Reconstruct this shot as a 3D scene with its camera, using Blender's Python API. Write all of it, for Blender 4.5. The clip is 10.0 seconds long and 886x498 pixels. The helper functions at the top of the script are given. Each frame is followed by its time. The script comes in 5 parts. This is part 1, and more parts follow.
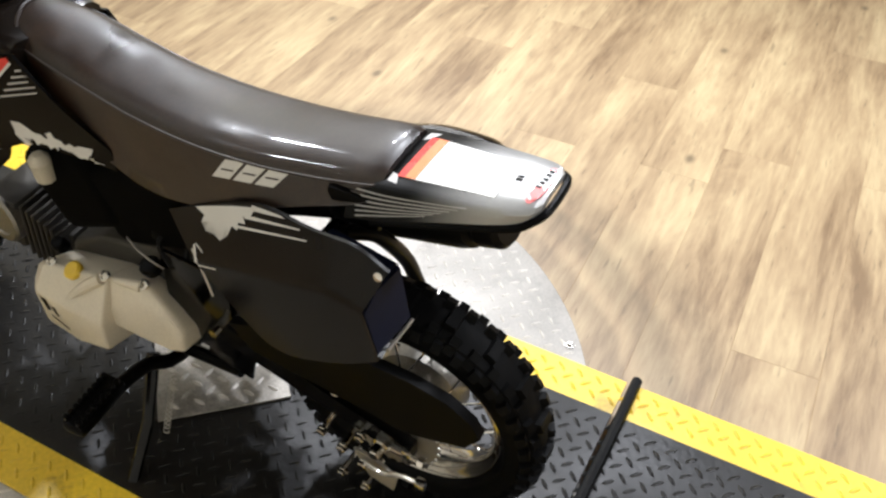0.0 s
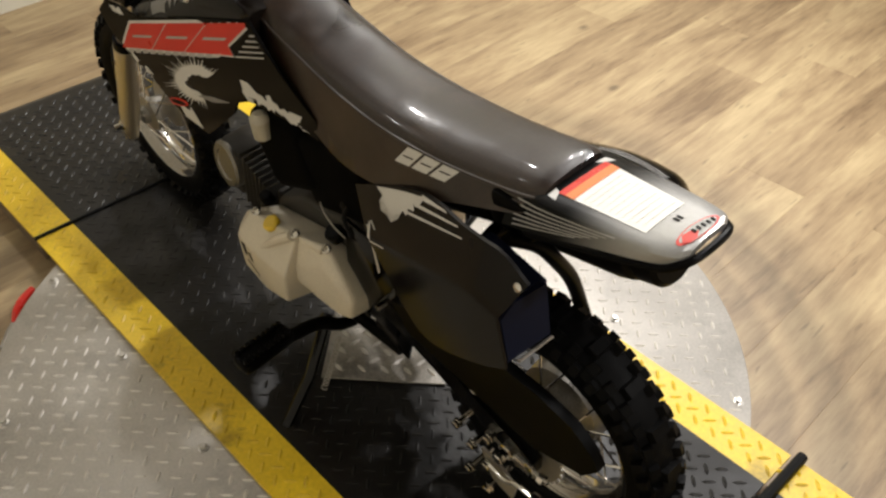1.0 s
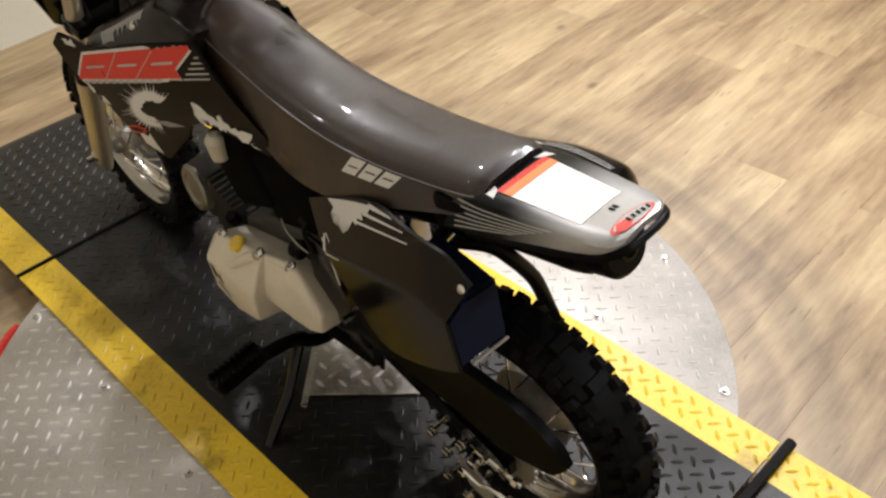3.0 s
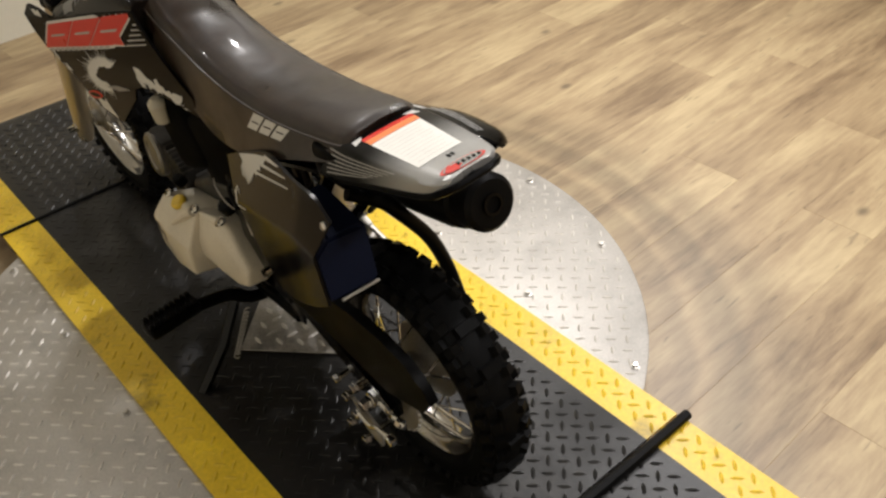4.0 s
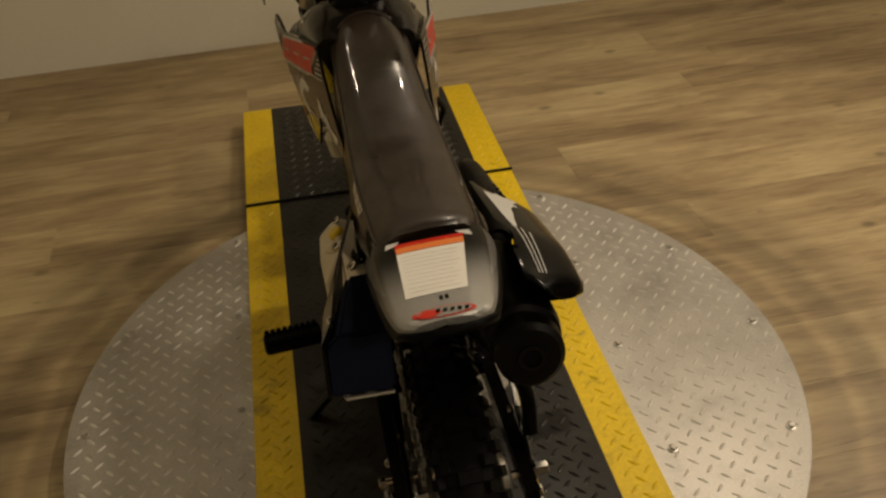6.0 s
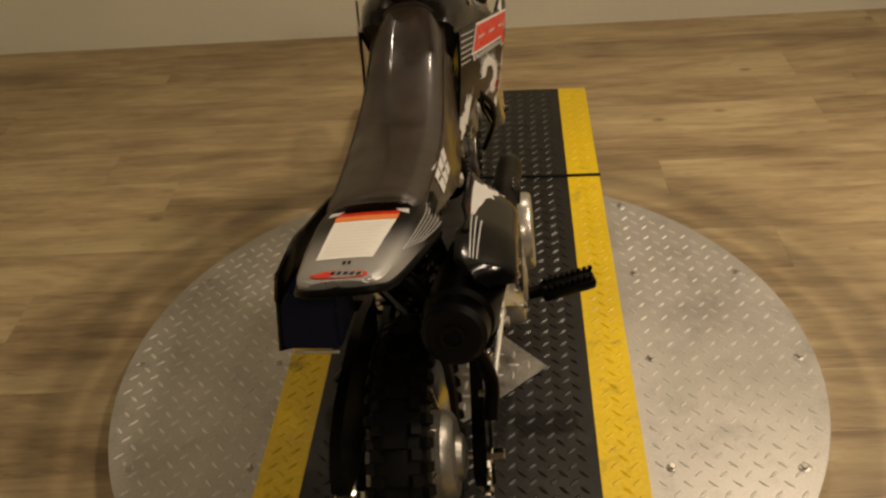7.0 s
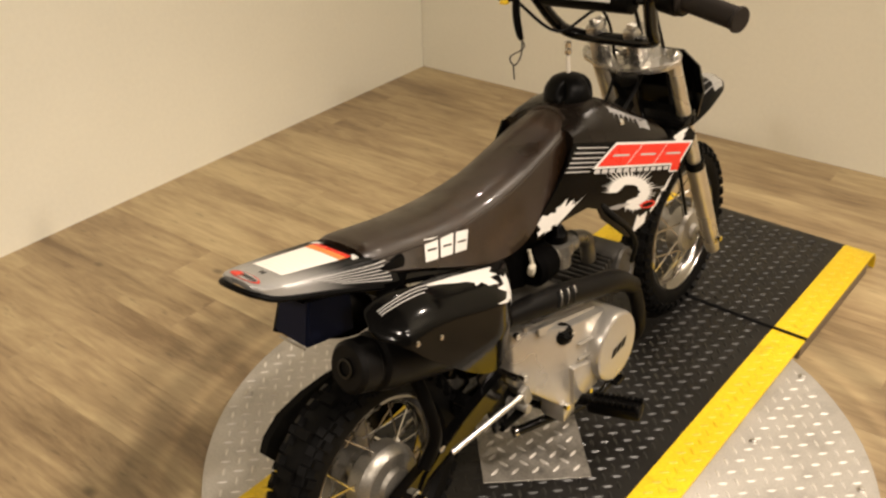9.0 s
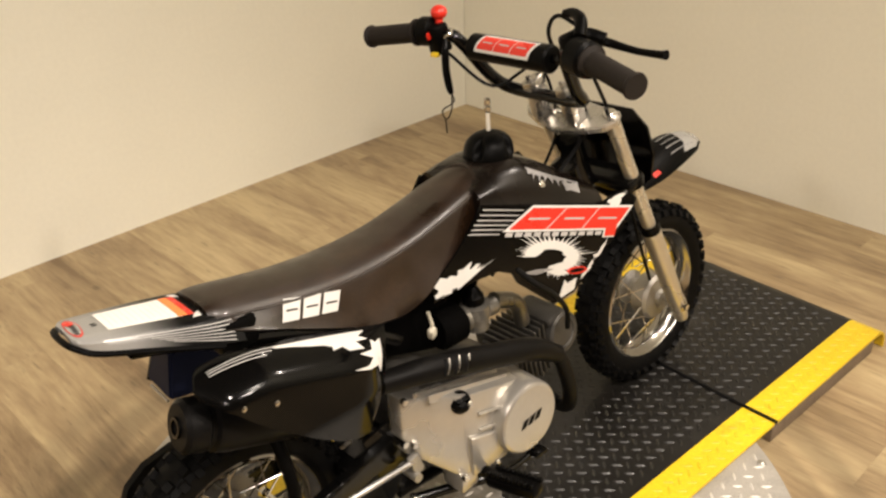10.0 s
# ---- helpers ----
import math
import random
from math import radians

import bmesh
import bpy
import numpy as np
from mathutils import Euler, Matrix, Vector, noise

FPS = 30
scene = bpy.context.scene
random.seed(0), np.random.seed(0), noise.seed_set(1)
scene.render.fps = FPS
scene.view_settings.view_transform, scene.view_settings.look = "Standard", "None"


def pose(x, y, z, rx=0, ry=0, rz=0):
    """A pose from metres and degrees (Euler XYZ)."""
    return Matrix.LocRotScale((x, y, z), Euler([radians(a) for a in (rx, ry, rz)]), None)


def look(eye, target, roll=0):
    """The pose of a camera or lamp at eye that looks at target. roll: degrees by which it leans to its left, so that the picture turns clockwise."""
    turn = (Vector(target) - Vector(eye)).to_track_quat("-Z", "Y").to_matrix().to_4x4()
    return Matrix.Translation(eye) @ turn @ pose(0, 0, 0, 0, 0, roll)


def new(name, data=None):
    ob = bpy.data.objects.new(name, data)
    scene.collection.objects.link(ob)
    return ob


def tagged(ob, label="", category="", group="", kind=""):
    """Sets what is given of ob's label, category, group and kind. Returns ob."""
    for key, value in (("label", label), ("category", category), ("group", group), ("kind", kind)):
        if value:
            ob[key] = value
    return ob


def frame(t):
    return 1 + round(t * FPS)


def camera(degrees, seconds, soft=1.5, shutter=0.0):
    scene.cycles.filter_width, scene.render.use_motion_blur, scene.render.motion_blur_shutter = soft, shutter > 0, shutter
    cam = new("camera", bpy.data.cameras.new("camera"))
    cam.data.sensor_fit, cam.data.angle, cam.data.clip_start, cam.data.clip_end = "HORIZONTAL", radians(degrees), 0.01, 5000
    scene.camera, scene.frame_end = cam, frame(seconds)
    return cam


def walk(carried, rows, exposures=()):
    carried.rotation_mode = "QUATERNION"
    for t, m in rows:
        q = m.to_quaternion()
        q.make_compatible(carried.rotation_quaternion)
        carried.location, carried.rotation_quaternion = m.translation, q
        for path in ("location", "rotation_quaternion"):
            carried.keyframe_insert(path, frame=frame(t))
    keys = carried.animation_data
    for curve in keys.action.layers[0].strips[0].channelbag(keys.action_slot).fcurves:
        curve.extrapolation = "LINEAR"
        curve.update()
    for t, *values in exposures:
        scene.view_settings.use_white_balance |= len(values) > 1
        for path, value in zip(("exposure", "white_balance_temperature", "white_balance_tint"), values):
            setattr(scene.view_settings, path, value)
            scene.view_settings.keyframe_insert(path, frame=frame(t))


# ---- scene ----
cam = camera(52.2, 10.0, 2.5, 0.05)
PATH = [
    (0, (-0.697, -0.772, 1.164), (0.653, -0.098, -0.149), 2.1),
    (0.5, (-0.68, -0.799, 1.164), (0.512, 0.114, -0.157), 1.4),
    (1, (-0.65, -0.841, 1.178), (0.392, 0.244, -0.14), 0.9),
    (1.5, (-0.626, -0.867, 1.161), (0.335, 0.27, -0.174), -0.5),
    (2, (-0.605, -0.875, 1.161), (0.371, 0.252, -0.171), -1.5),
    (2.2, (-0.589, -0.879, 1.168), (0.397, 0.243, -0.162), -1.6),
    (3.3, (-0.596, -0.912, 1.161), (0.426, 0.237, -0.118), -5.3),
    (3.5, (-0.588, -0.953, 1.156), (0.398, 0.234, -0.117), -6.1),
    (4, (-0.54, -1.115, 1.156), (0.427, 0.103, -0.101), -3.9),
    (4.5, (-0.468, -1.18, 1.158), (0.447, 0.134, -0.041), -3.9),
    (5, (-0.309, -1.172, 1.157), (0.423, 0.218, -0.082), -2.3),
    (5.5, (-0.209, -1.125, 1.145), (0.363, 0.304, -0.132), -0.6),
    (6, (-0.153, -1.133, 1.164), (0.101, 0.458, -0.021), -3.3),
    (6.2, (-0.091, -1.192, 1.166), (0.03, 0.445, 0.023), -3.7),
    (7.3, (0.181, -1.211, 1.163), (-0.159, 0.378, -0.002), -1.8),
    (7.5, (0.245, -1.153, 1.185), (-0.237, 0.414, 0.039), -0.0),
    (8, (0.373, -1.054, 1.211), (-0.259, 0.457, 0.063), -4.8),
    (8.5, (0.518, -1.073, 1.238), (-0.433, 0.356, 0.213), -4.7),
    (9, (0.722, -1.111, 1.249), (-0.389, 0.207, 0.234), -1.2),
    (9.5, (0.843, -0.992, 1.24), (-0.414, 0.249, 0.301), -0.8),
    (10, (0.928, -0.827, 1.265), (-0.386, 0.336, 0.307), -1.8),
]
EXPOSURES = [(0.0, 1.15, 5450, 18), (0.5, 0.65, 6000, 17), (1.0, 0.66, 6000, 18), (2.0, 0.77, 6000, 20), (3.5, 0.78, 5750, 21), (4.5, 0.08, 6350, 17), (5.0, -0.31, 6900, 18), (5.5, -0.62, 7700, 18), (6.2, -0.62, 8100, 18), (7.5, 0.08, 7900, 22), (8.0, 0.43, 7450, 19), (9.0, 0.80, 7100, 22), (10.0, 0.92, 6750, 21)]
walk(cam, [(t, look(eye, target, roll)) for t, eye, target, roll in PATH], EXPOSURES)

# unseen ceiling lamps: place and height, power, the place on the floor that a shaded one is turned to, its cone, its
# radius
LAMPS = [(0.62, 1.46, 2.36, 30, (0.4, -0.5), 105, 0.03), (-0.92, 1.46, 2.36, 6, (0.0, -0.3), 105, 0.022), (1.6, -0.4, 2.775, 125, (0.45, -0.3), 86, 0.08), (2.7, 0.9, 2.775, 108, (0.45, -0.2), 57, 0.08), (1.9, 0.9, 2.775, 52, None, 0, 0.08), (2.8, -2.2, 2.775, 82, None, 0, 0.08), (0.6, -3.0, 2.775, 66, None, 0, 0.08)]
LAMP_COLOUR = (1.0, 0.96, 0.82)
# ---------------------------------------------------------------- world, lights
from mathutils.bvhtree import BVHTree

w = bpy.data.worlds.new("world")
scene.world = w
w.use_nodes = True
w.node_tree.nodes["Background"].inputs[0].default_value = (0.9, 0.8, 0.65, 1)
w.node_tree.nodes["Background"].inputs[1].default_value = 0.02


# ---------------------------------------------------------------- materials
def material(name, base, rough=0.5, metal=0.0, scale=60.0, var=0.15, bump=0.05, coat=0.0, spread=0.08, stretch=(1, 1, 1), spec=0.5, stain=None):
    """A surface with fine grain and broad blotches in colour, roughness and relief."""
    m = bpy.data.materials.new(name)
    m.use_nodes = True
    t = m.node_tree
    n, l = t.nodes, t.links
    b = n["Principled BSDF"]
    b.inputs["Metallic"].default_value = metal
    b.inputs["Coat Weight"].default_value = coat
    b.inputs["Specular IOR Level"].default_value = spec
    b.inputs["Coat Roughness"].default_value = 0.06
    co = n.new("ShaderNodeTexCoord")
    mp = n.new("ShaderNodeMapping")
    mp.inputs["Scale"].default_value = stretch
    l.new(co.outputs["Object"], mp.inputs["Vector"])
    fine, broad = n.new("ShaderNodeTexNoise"), n.new("ShaderNodeTexNoise")
    fine.inputs["Scale"].default_value, broad.inputs["Scale"].default_value = scale * 6, scale * 0.25
    fine.inputs["Detail"].default_value = broad.inputs["Detail"].default_value = 4
    for x in (fine, broad):
        l.new(mp.outputs[0], x.inputs["Vector"])
    both = n.new("ShaderNodeMath")
    both.operation = "ADD"
    l.new(fine.outputs[0], both.inputs[0])
    l.new(broad.outputs[0], both.inputs[1])
    ramp = n.new("ShaderNodeMapRange")
    ramp.inputs["From Min"].default_value, ramp.inputs["From Max"].default_value = 0.6, 1.4
    ramp.inputs["To Min"].default_value, ramp.inputs["To Max"].default_value = 1 - var, 1 + var
    l.new(both.outputs[0], ramp.inputs["Value"])
    val = ramp.outputs[0]
    if stain:
        size, thr, k = stain
        sn, sr, sm = n.new("ShaderNodeTexNoise"), n.new("ShaderNodeMapRange"), n.new("ShaderNodeMath")
        sn.inputs["Scale"].default_value, sn.inputs["Detail"].default_value, sn.inputs["Roughness"].default_value = size, 8, 0.7
        l.new(co.outputs["Object"], sn.inputs["Vector"])
        sr.inputs["From Min"].default_value, sr.inputs["From Max"].default_value = thr, thr + 0.14
        sr.inputs["To Min"].default_value, sr.inputs["To Max"].default_value = 1.0, k
        l.new(sn.outputs[0], sr.inputs["Value"])
        sm.operation = "MULTIPLY"
        l.new(val, sm.inputs[0])
        l.new(sr.outputs[0], sm.inputs[1])
        val = sm.outputs[0]
    mix = n.new("ShaderNodeVectorMath")
    mix.operation = "SCALE"
    mix.inputs[0].default_value = base
    l.new(val, mix.inputs["Scale"])
    l.new(mix.outputs[0], b.inputs["Base Color"])
    rr = n.new("ShaderNodeMapRange")
    rr.inputs["From Min"].default_value, rr.inputs["From Max"].default_value = 0.3, 0.7
    rr.inputs["To Min"].default_value, rr.inputs["To Max"].default_value = max(0.02, rough - spread), min(1, rough + spread)
    l.new(broad.outputs[0], rr.inputs["Value"])
    l.new(rr.outputs[0], b.inputs["Roughness"])
    if bump:
        bp = n.new("ShaderNodeBump")
        bp.inputs["Strength"].default_value, bp.inputs["Distance"].default_value = bump, 0.002
        l.new(fine.outputs[0], bp.inputs["Height"])
        l.new(bp.outputs[0], b.inputs["Normal"])
    return m


def plank_material():
    """Weathered pale oak planks: long grain, darker streaks, knots, a scuffed ring around the turntable."""
    m = bpy.data.materials.new("oak_plank")
    m.use_nodes = True
    t = m.node_tree
    n, l = t.nodes, t.links
    b = n["Principled BSDF"]
    co, info = n.new("ShaderNodeTexCoord"), n.new("ShaderNodeObjectInfo")
    comb = n.new("ShaderNodeCombineXYZ")
    mult = n.new("ShaderNodeMath")
    mult.operation = "MULTIPLY"
    mult.inputs[1].default_value = 37.0
    l.new(info.outputs["Random"], mult.inputs[0])
    for k in range(3):
        l.new(mult.outputs[0], comb.inputs[k])
    add = n.new("ShaderNodeVectorMath")
    add.operation = "ADD"
    l.new(co.outputs["Object"], add.inputs[0])
    l.new(comb.outputs[0], add.inputs[1])

    def grain(sx, sy, detail, rough=0.6, dist=0.0):
        mp = n.new("ShaderNodeMapping")
        mp.inputs["Scale"].default_value = (sx, sy, 1)
        l.new(add.outputs[0], mp.inputs["Vector"])
        x = n.new("ShaderNodeTexNoise")
        x.inputs["Scale"].default_value, x.inputs["Detail"].default_value = 1, detail
        x.inputs["Roughness"].default_value, x.inputs["Distortion"].default_value = rough, dist
        l.new(mp.outputs[0], x.inputs["Vector"])
        return x.outputs[0]

    streak, fibre, blotch = grain(1.7, 11, 9, 0.68, 0.9), grain(10, 85, 5), grain(2.2, 6, 4)
    dash = grain(13, 105, 2, 0.5, 0.3)
    total = n.new("ShaderNodeMath")
    total.operation = "MULTIPLY_ADD"
    total.inputs[1].default_value = 0.51
    l.new(streak, total.inputs[0])
    t2 = n.new("ShaderNodeMath")
    t2.operation = "MULTIPLY_ADD"
    t2.inputs[1].default_value = 0.22
    l.new(fibre, t2.inputs[0])
    t3 = n.new("ShaderNodeMath")
    t3.operation = "MULTIPLY_ADD"
    t3.inputs[1].default_value = 0.36
    l.new(blotch, t3.inputs[0])
    tone = n.new("ShaderNodeMapRange")
    tone.inputs["To Min"].default_value, tone.inputs["To Max"].default_value = -0.100, -0.030
    l.new(info.outputs["Random"], tone.inputs["Value"])
    l.new(tone.outputs[0], t3.inputs[2])
    l.new(t3.outputs[0], t2.inputs[2])
    l.new(t2.outputs[0], total.inputs[2])
    ramp = n.new("ShaderNodeValToRGB")
    e = ramp.color_ramp.elements
    e[0].position, e[0].color = 0.35, FLOOR_DARK
    e[1].position, e[1].color = 0.61, FLOOR_LIGHT
    k = e.new(0.47)
    k.color = FLOOR_MID
    l.new(total.outputs[0], ramp.inputs[0])
    # knots
    kmap = n.new("ShaderNodeMapping")
    kmap.inputs["Scale"].default_value = (3.5, 6.0, 1)
    l.new(add.outputs[0], kmap.inputs["Vector"])
    vor = n.new("ShaderNodeTexVoronoi")
    vor.inputs["Scale"].default_value = 1.0
    l.new(kmap.outputs[0], vor.inputs["Vector"])
    kr = n.new("ShaderNodeMapRange")
    kr.inputs["From Min"].default_value, kr.inputs["From Max"].default_value = 0.025, 0.085
    kr.inputs["To Min"].default_value, kr.inputs["To Max"].default_value = 0.45, 1.0
    l.new(vor.outputs["Distance"], kr.inputs["Value"])
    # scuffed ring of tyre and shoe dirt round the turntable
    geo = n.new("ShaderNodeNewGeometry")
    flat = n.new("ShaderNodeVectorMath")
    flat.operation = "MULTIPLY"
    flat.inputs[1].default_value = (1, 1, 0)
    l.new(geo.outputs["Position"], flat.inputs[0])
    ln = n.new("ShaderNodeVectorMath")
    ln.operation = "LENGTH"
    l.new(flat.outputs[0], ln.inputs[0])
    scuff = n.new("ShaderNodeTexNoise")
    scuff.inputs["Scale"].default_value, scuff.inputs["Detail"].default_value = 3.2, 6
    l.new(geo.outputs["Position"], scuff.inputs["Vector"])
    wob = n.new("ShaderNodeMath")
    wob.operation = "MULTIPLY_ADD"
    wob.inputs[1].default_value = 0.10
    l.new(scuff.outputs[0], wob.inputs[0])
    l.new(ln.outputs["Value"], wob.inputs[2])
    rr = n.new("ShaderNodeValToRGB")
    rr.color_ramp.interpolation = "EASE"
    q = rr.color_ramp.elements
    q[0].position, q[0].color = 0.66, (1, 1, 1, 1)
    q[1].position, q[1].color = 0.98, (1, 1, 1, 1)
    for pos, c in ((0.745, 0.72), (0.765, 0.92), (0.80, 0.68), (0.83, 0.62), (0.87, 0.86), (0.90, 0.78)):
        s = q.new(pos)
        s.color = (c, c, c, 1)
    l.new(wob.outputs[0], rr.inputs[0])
    dr = n.new("ShaderNodeMapRange")
    dr.inputs["From Min"].default_value, dr.inputs["From Max"].default_value = 0.65, 0.74
    dr.inputs["To Min"].default_value, dr.inputs["To Max"].default_value = 1.0, 0.68
    l.new(dash, dr.inputs["Value"])
    kd = n.new("ShaderNodeMath")
    kd.operation = "MULTIPLY"
    l.new(kr.outputs[0], kd.inputs[0])
    l.new(dr.outputs[0], kd.inputs[1])
    m1, m2 = n.new("ShaderNodeVectorMath"), n.new("ShaderNodeVectorMath")
    m1.operation, m2.operation = "MULTIPLY", "SCALE"
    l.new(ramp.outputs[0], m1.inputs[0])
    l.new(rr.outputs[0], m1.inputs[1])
    l.new(m1.outputs[0], m2.inputs[0])
    l.new(kd.outputs[0], m2.inputs["Scale"])
    l.new(m2.outputs[0], b.inputs["Base Color"])
    b.inputs["Roughness"].default_value = 0.42
    bp = n.new("ShaderNodeBump")
    bp.inputs["Strength"].default_value, bp.inputs["Distance"].default_value = 0.12, 0.0015
    l.new(total.outputs[0], bp.inputs["Height"])
    l.new(bp.outputs[0], b.inputs["Normal"])
    return m


FLOOR_DARK, FLOOR_MID, FLOOR_LIGHT = (0.205, 0.135, 0.070, 1), (0.365, 0.262, 0.142, 1), (0.53, 0.412, 0.228, 1)
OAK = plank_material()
WALL = material("cream_wall_paint", (0.850, 0.826, 0.705), 0.75, scale=12, var=0.03, bump=0.08)
CEIL = material("dim_unseen_ceiling", (0.10, 0.095, 0.09), 0.85, scale=10, var=0.05)
DIMWALL = material("dim_unseen_wall", (0.22, 0.18, 0.14), 0.8, scale=10, var=0.05)
STEEL = material("tread_plate_steel", (0.45, 0.425, 0.385), 0.44, 0.40, scale=40, var=0.2, bump=0.12, spread=0.05, stain=(14.0, 0.52, 0.82))
PLATE = material("shaded_plate_steel", (0.27, 0.25, 0.22), 0.42, 0.5, scale=40, var=0.35, bump=0.12, spread=0.1, stain=(12.0, 0.5, 0.5))
SKIRT = material("shade_dark_steel", (0.03, 0.028, 0.025), 0.6)
TREAD = material("glint_steel_tread", (0.66, 0.63, 0.57), 0.45, 0.12, scale=40, var=0.2, bump=0.0)
RUBBER = material("black_rubber_mat", (0.0080, 0.0072, 0.0062), 0.40, scale=20, var=0.5, bump=0.25, spread=0.14, spec=0.32, stain=(6.0, 0.60, 3.5))
NUB = material("worn_rubber_treads", (0.0125, 0.0118, 0.0108), 0.34, scale=20, var=0.5, bump=0.1, spread=0.12, spec=0.5, stain=(7.0, 0.55, 0.4))
YELLOW = material("yellow_border_paint", (0.76, 0.515, 0.010), 0.42, scale=22, var=0.2, bump=0.2, stain=(9.0, 0.58, 0.4))
SHADED_NUB = material("shaded_rubber_treads", (0.0110, 0.0102, 0.0092), 0.40, scale=20, var=0.5, bump=0.1, spread=0.12, spec=0.19, stain=(7.0, 0.55, 0.4))
GRUBBY = material("grubby_yellow_treads", (0.70, 0.465, 0.010), 0.45, scale=22, var=0.25, bump=0.2, stain=(9.0, 0.56, 0.45))
BOARD = material("brown_board_edge", (0.17, 0.125, 0.085), 0.7, scale=50, var=0.35, bump=0.3, stretch=(1, 1, 0.2))
CORD = material("black_rubber_strip", (0.004, 0.004, 0.004), 0.5, spec=0.12)
BOLT = material("zinc_bolt", (0.5, 0.48, 0.44), 0.35, 0.9, scale=200)
VINYL = material("dark_seat_vinyl", (0.0142, 0.0070, 0.0033), 0.40, scale=45, var=0.6, bump=0.02, spread=0.20, spec=0.48, coat=0.28, stain=(13.0, 0.50, 1.6))
GLOSS = material("glossy_black_plastic", (0.0018, 0.0017, 0.0016), 0.12, scale=40, var=0.2, bump=0.0, spec=0.14, spread=0.05)
SATIN = material("satin_black_plastic", (0.0018, 0.0017, 0.0016), 0.36, scale=60, var=0.2, bump=0.05, spec=0.06)
TANKB = material("brown_black_tank_plastic", (0.0060, 0.0040, 0.0028), 0.24, scale=50, var=0.4, bump=0.01, spread=0.08, spec=0.30)
SOOT = material("matt_black_plastic", (0.0012, 0.0011, 0.0010), 0.7, scale=60, var=0.2, bump=0.05, spec=0.03)
PANELB = material("scuffed_black_plastic", (0.0048, 0.0040, 0.0038), 0.20, scale=30, var=0.3, bump=0.03, spec=0.17)
BLACKP = material("black_painted_steel", (0.002, 0.0019, 0.0018), 0.15, scale=60, var=0.2, bump=0.02, spread=0.05, spec=0.28)
MATTE = material("matt_black_exhaust", (0.0035, 0.0032, 0.003), 0.42, scale=60, var=0.3, bump=0.08, spec=0.09)
TYRE = material("black_tyre_rubber", (0.003, 0.0029, 0.0028), 0.55, scale=60, var=0.3, bump=0.2, spec=0.08)
RIM = material("brushed_chrome_rim", (0.36, 0.345, 0.32), 0.15, 1.0, scale=40, var=0.25, bump=0.01, spread=0.06)
HIGHLIT = material("highlit_chrome", (0.88, 0.87, 0.84), 0.22, 0.9, scale=40, var=0.04, bump=0.0)
CHROME = material("bright_chrome", (0.62, 0.60, 0.56), 0.10, 1.0, scale=40, var=0.08, bump=0.01, spread=0.05)
CLAMP = material("worn_alloy", (0.50, 0.48, 0.44), 0.30, 0.9, scale=60, var=0.25, bump=0.05, spread=0.1)
ALU = material("silver_engine_paint", (0.47, 0.445, 0.40), 0.28, 0.7, scale=14, var=0.05, bump=0.0, spread=0.03)
HUB = material("grimy_hub_alloy", (0.24, 0.225, 0.195), 0.34, 0.75, scale=60, var=0.35, bump=0.08)
CAST = material("cast_aluminium", (0.42, 0.40, 0.36), 0.45, 0.8, scale=120, var=0.25, bump=0.3)
FORK = material("silver_fork_paint", (0.55, 0.49, 0.38), 0.3, 0.7, scale=40, var=0.08)
EPAINT = material("beige_engine_paint", (0.67, 0.61, 0.49), 0.42, 0.2, scale=50, var=0.1, bump=0.04, spread=0.08)
SILVER = material("silver_plastic", (0.36, 0.355, 0.34), 0.3, 0.35, scale=40, var=0.05, bump=0.02, coat=0.3)
FADE = material("black_to_silver_fade", (0.36, 0.355, 0.34), 0.34, 0.4, scale=40, var=0.05, bump=0.02, spec=0.18)
fn, fl = FADE.node_tree.nodes, FADE.node_tree.links
b = fn["Principled BSDF"]
paint = b.inputs["Base Color"].links[0].from_socket
fco, fsep, fmap, fmix = fn.new("ShaderNodeTexCoord"), fn.new("ShaderNodeSeparateXYZ"), fn.new("ShaderNodeMapRange"), fn.new("ShaderNodeVectorMath")
fmap.interpolation_type = "SMOOTHSTEP"
fmap.inputs["From Min"].default_value, fmap.inputs["From Max"].default_value = -0.435, -0.535
fmap.inputs["To Min"].default_value, fmap.inputs["To Max"].default_value = 0.01, 1.0
fmix.operation = "SCALE"
fl.new(fco.outputs["Object"], fsep.inputs[0])
fl.new(fsep.outputs[1], fmap.inputs["Value"])
fl.new(paint, fmix.inputs[0])
fl.new(fmap.outputs[0], fmix.inputs["Scale"])
fl.new(fmix.outputs[0], b.inputs["Base Color"])
WHITE = material("white_vinyl_print", (0.62, 0.61, 0.58), 0.35, scale=90, var=0.05, bump=0)
PAPER = material("white_label_paper", (0.82, 0.80, 0.74), 0.45, scale=60, var=0.03, bump=0)
GREY = material("grey_vinyl_print", (0.22, 0.215, 0.21), 0.35, scale=90, var=0.08, bump=0)
RED = material("red_vinyl_print", (0.62, 0.030, 0.016), 0.32, scale=60, var=0.05, bump=0)
ORANGE = material("orange_label_print", (0.85, 0.22, 0.05), 0.4, scale=60, var=0.05, bump=0)
REDP = material("red_plastic", (0.62, 0.025, 0.012), 0.3, scale=60, var=0.08)
YELP = material("yellow_plastic", (0.80, 0.55, 0.03), 0.35, scale=60, var=0.08)
PRINT = material("faint_print", (0.62, 0.61, 0.57), 0.45, scale=60, var=0.05, bump=0)
GREYL = material("pale_grey_print", (0.40, 0.39, 0.375), 0.35, scale=90, var=0.08, bump=0)
DARKCAST = material("shaded_cast_alloy", (0.060, 0.056, 0.050), 0.45, 0.5, scale=120, var=0.3, bump=0.2, spec=0.2)
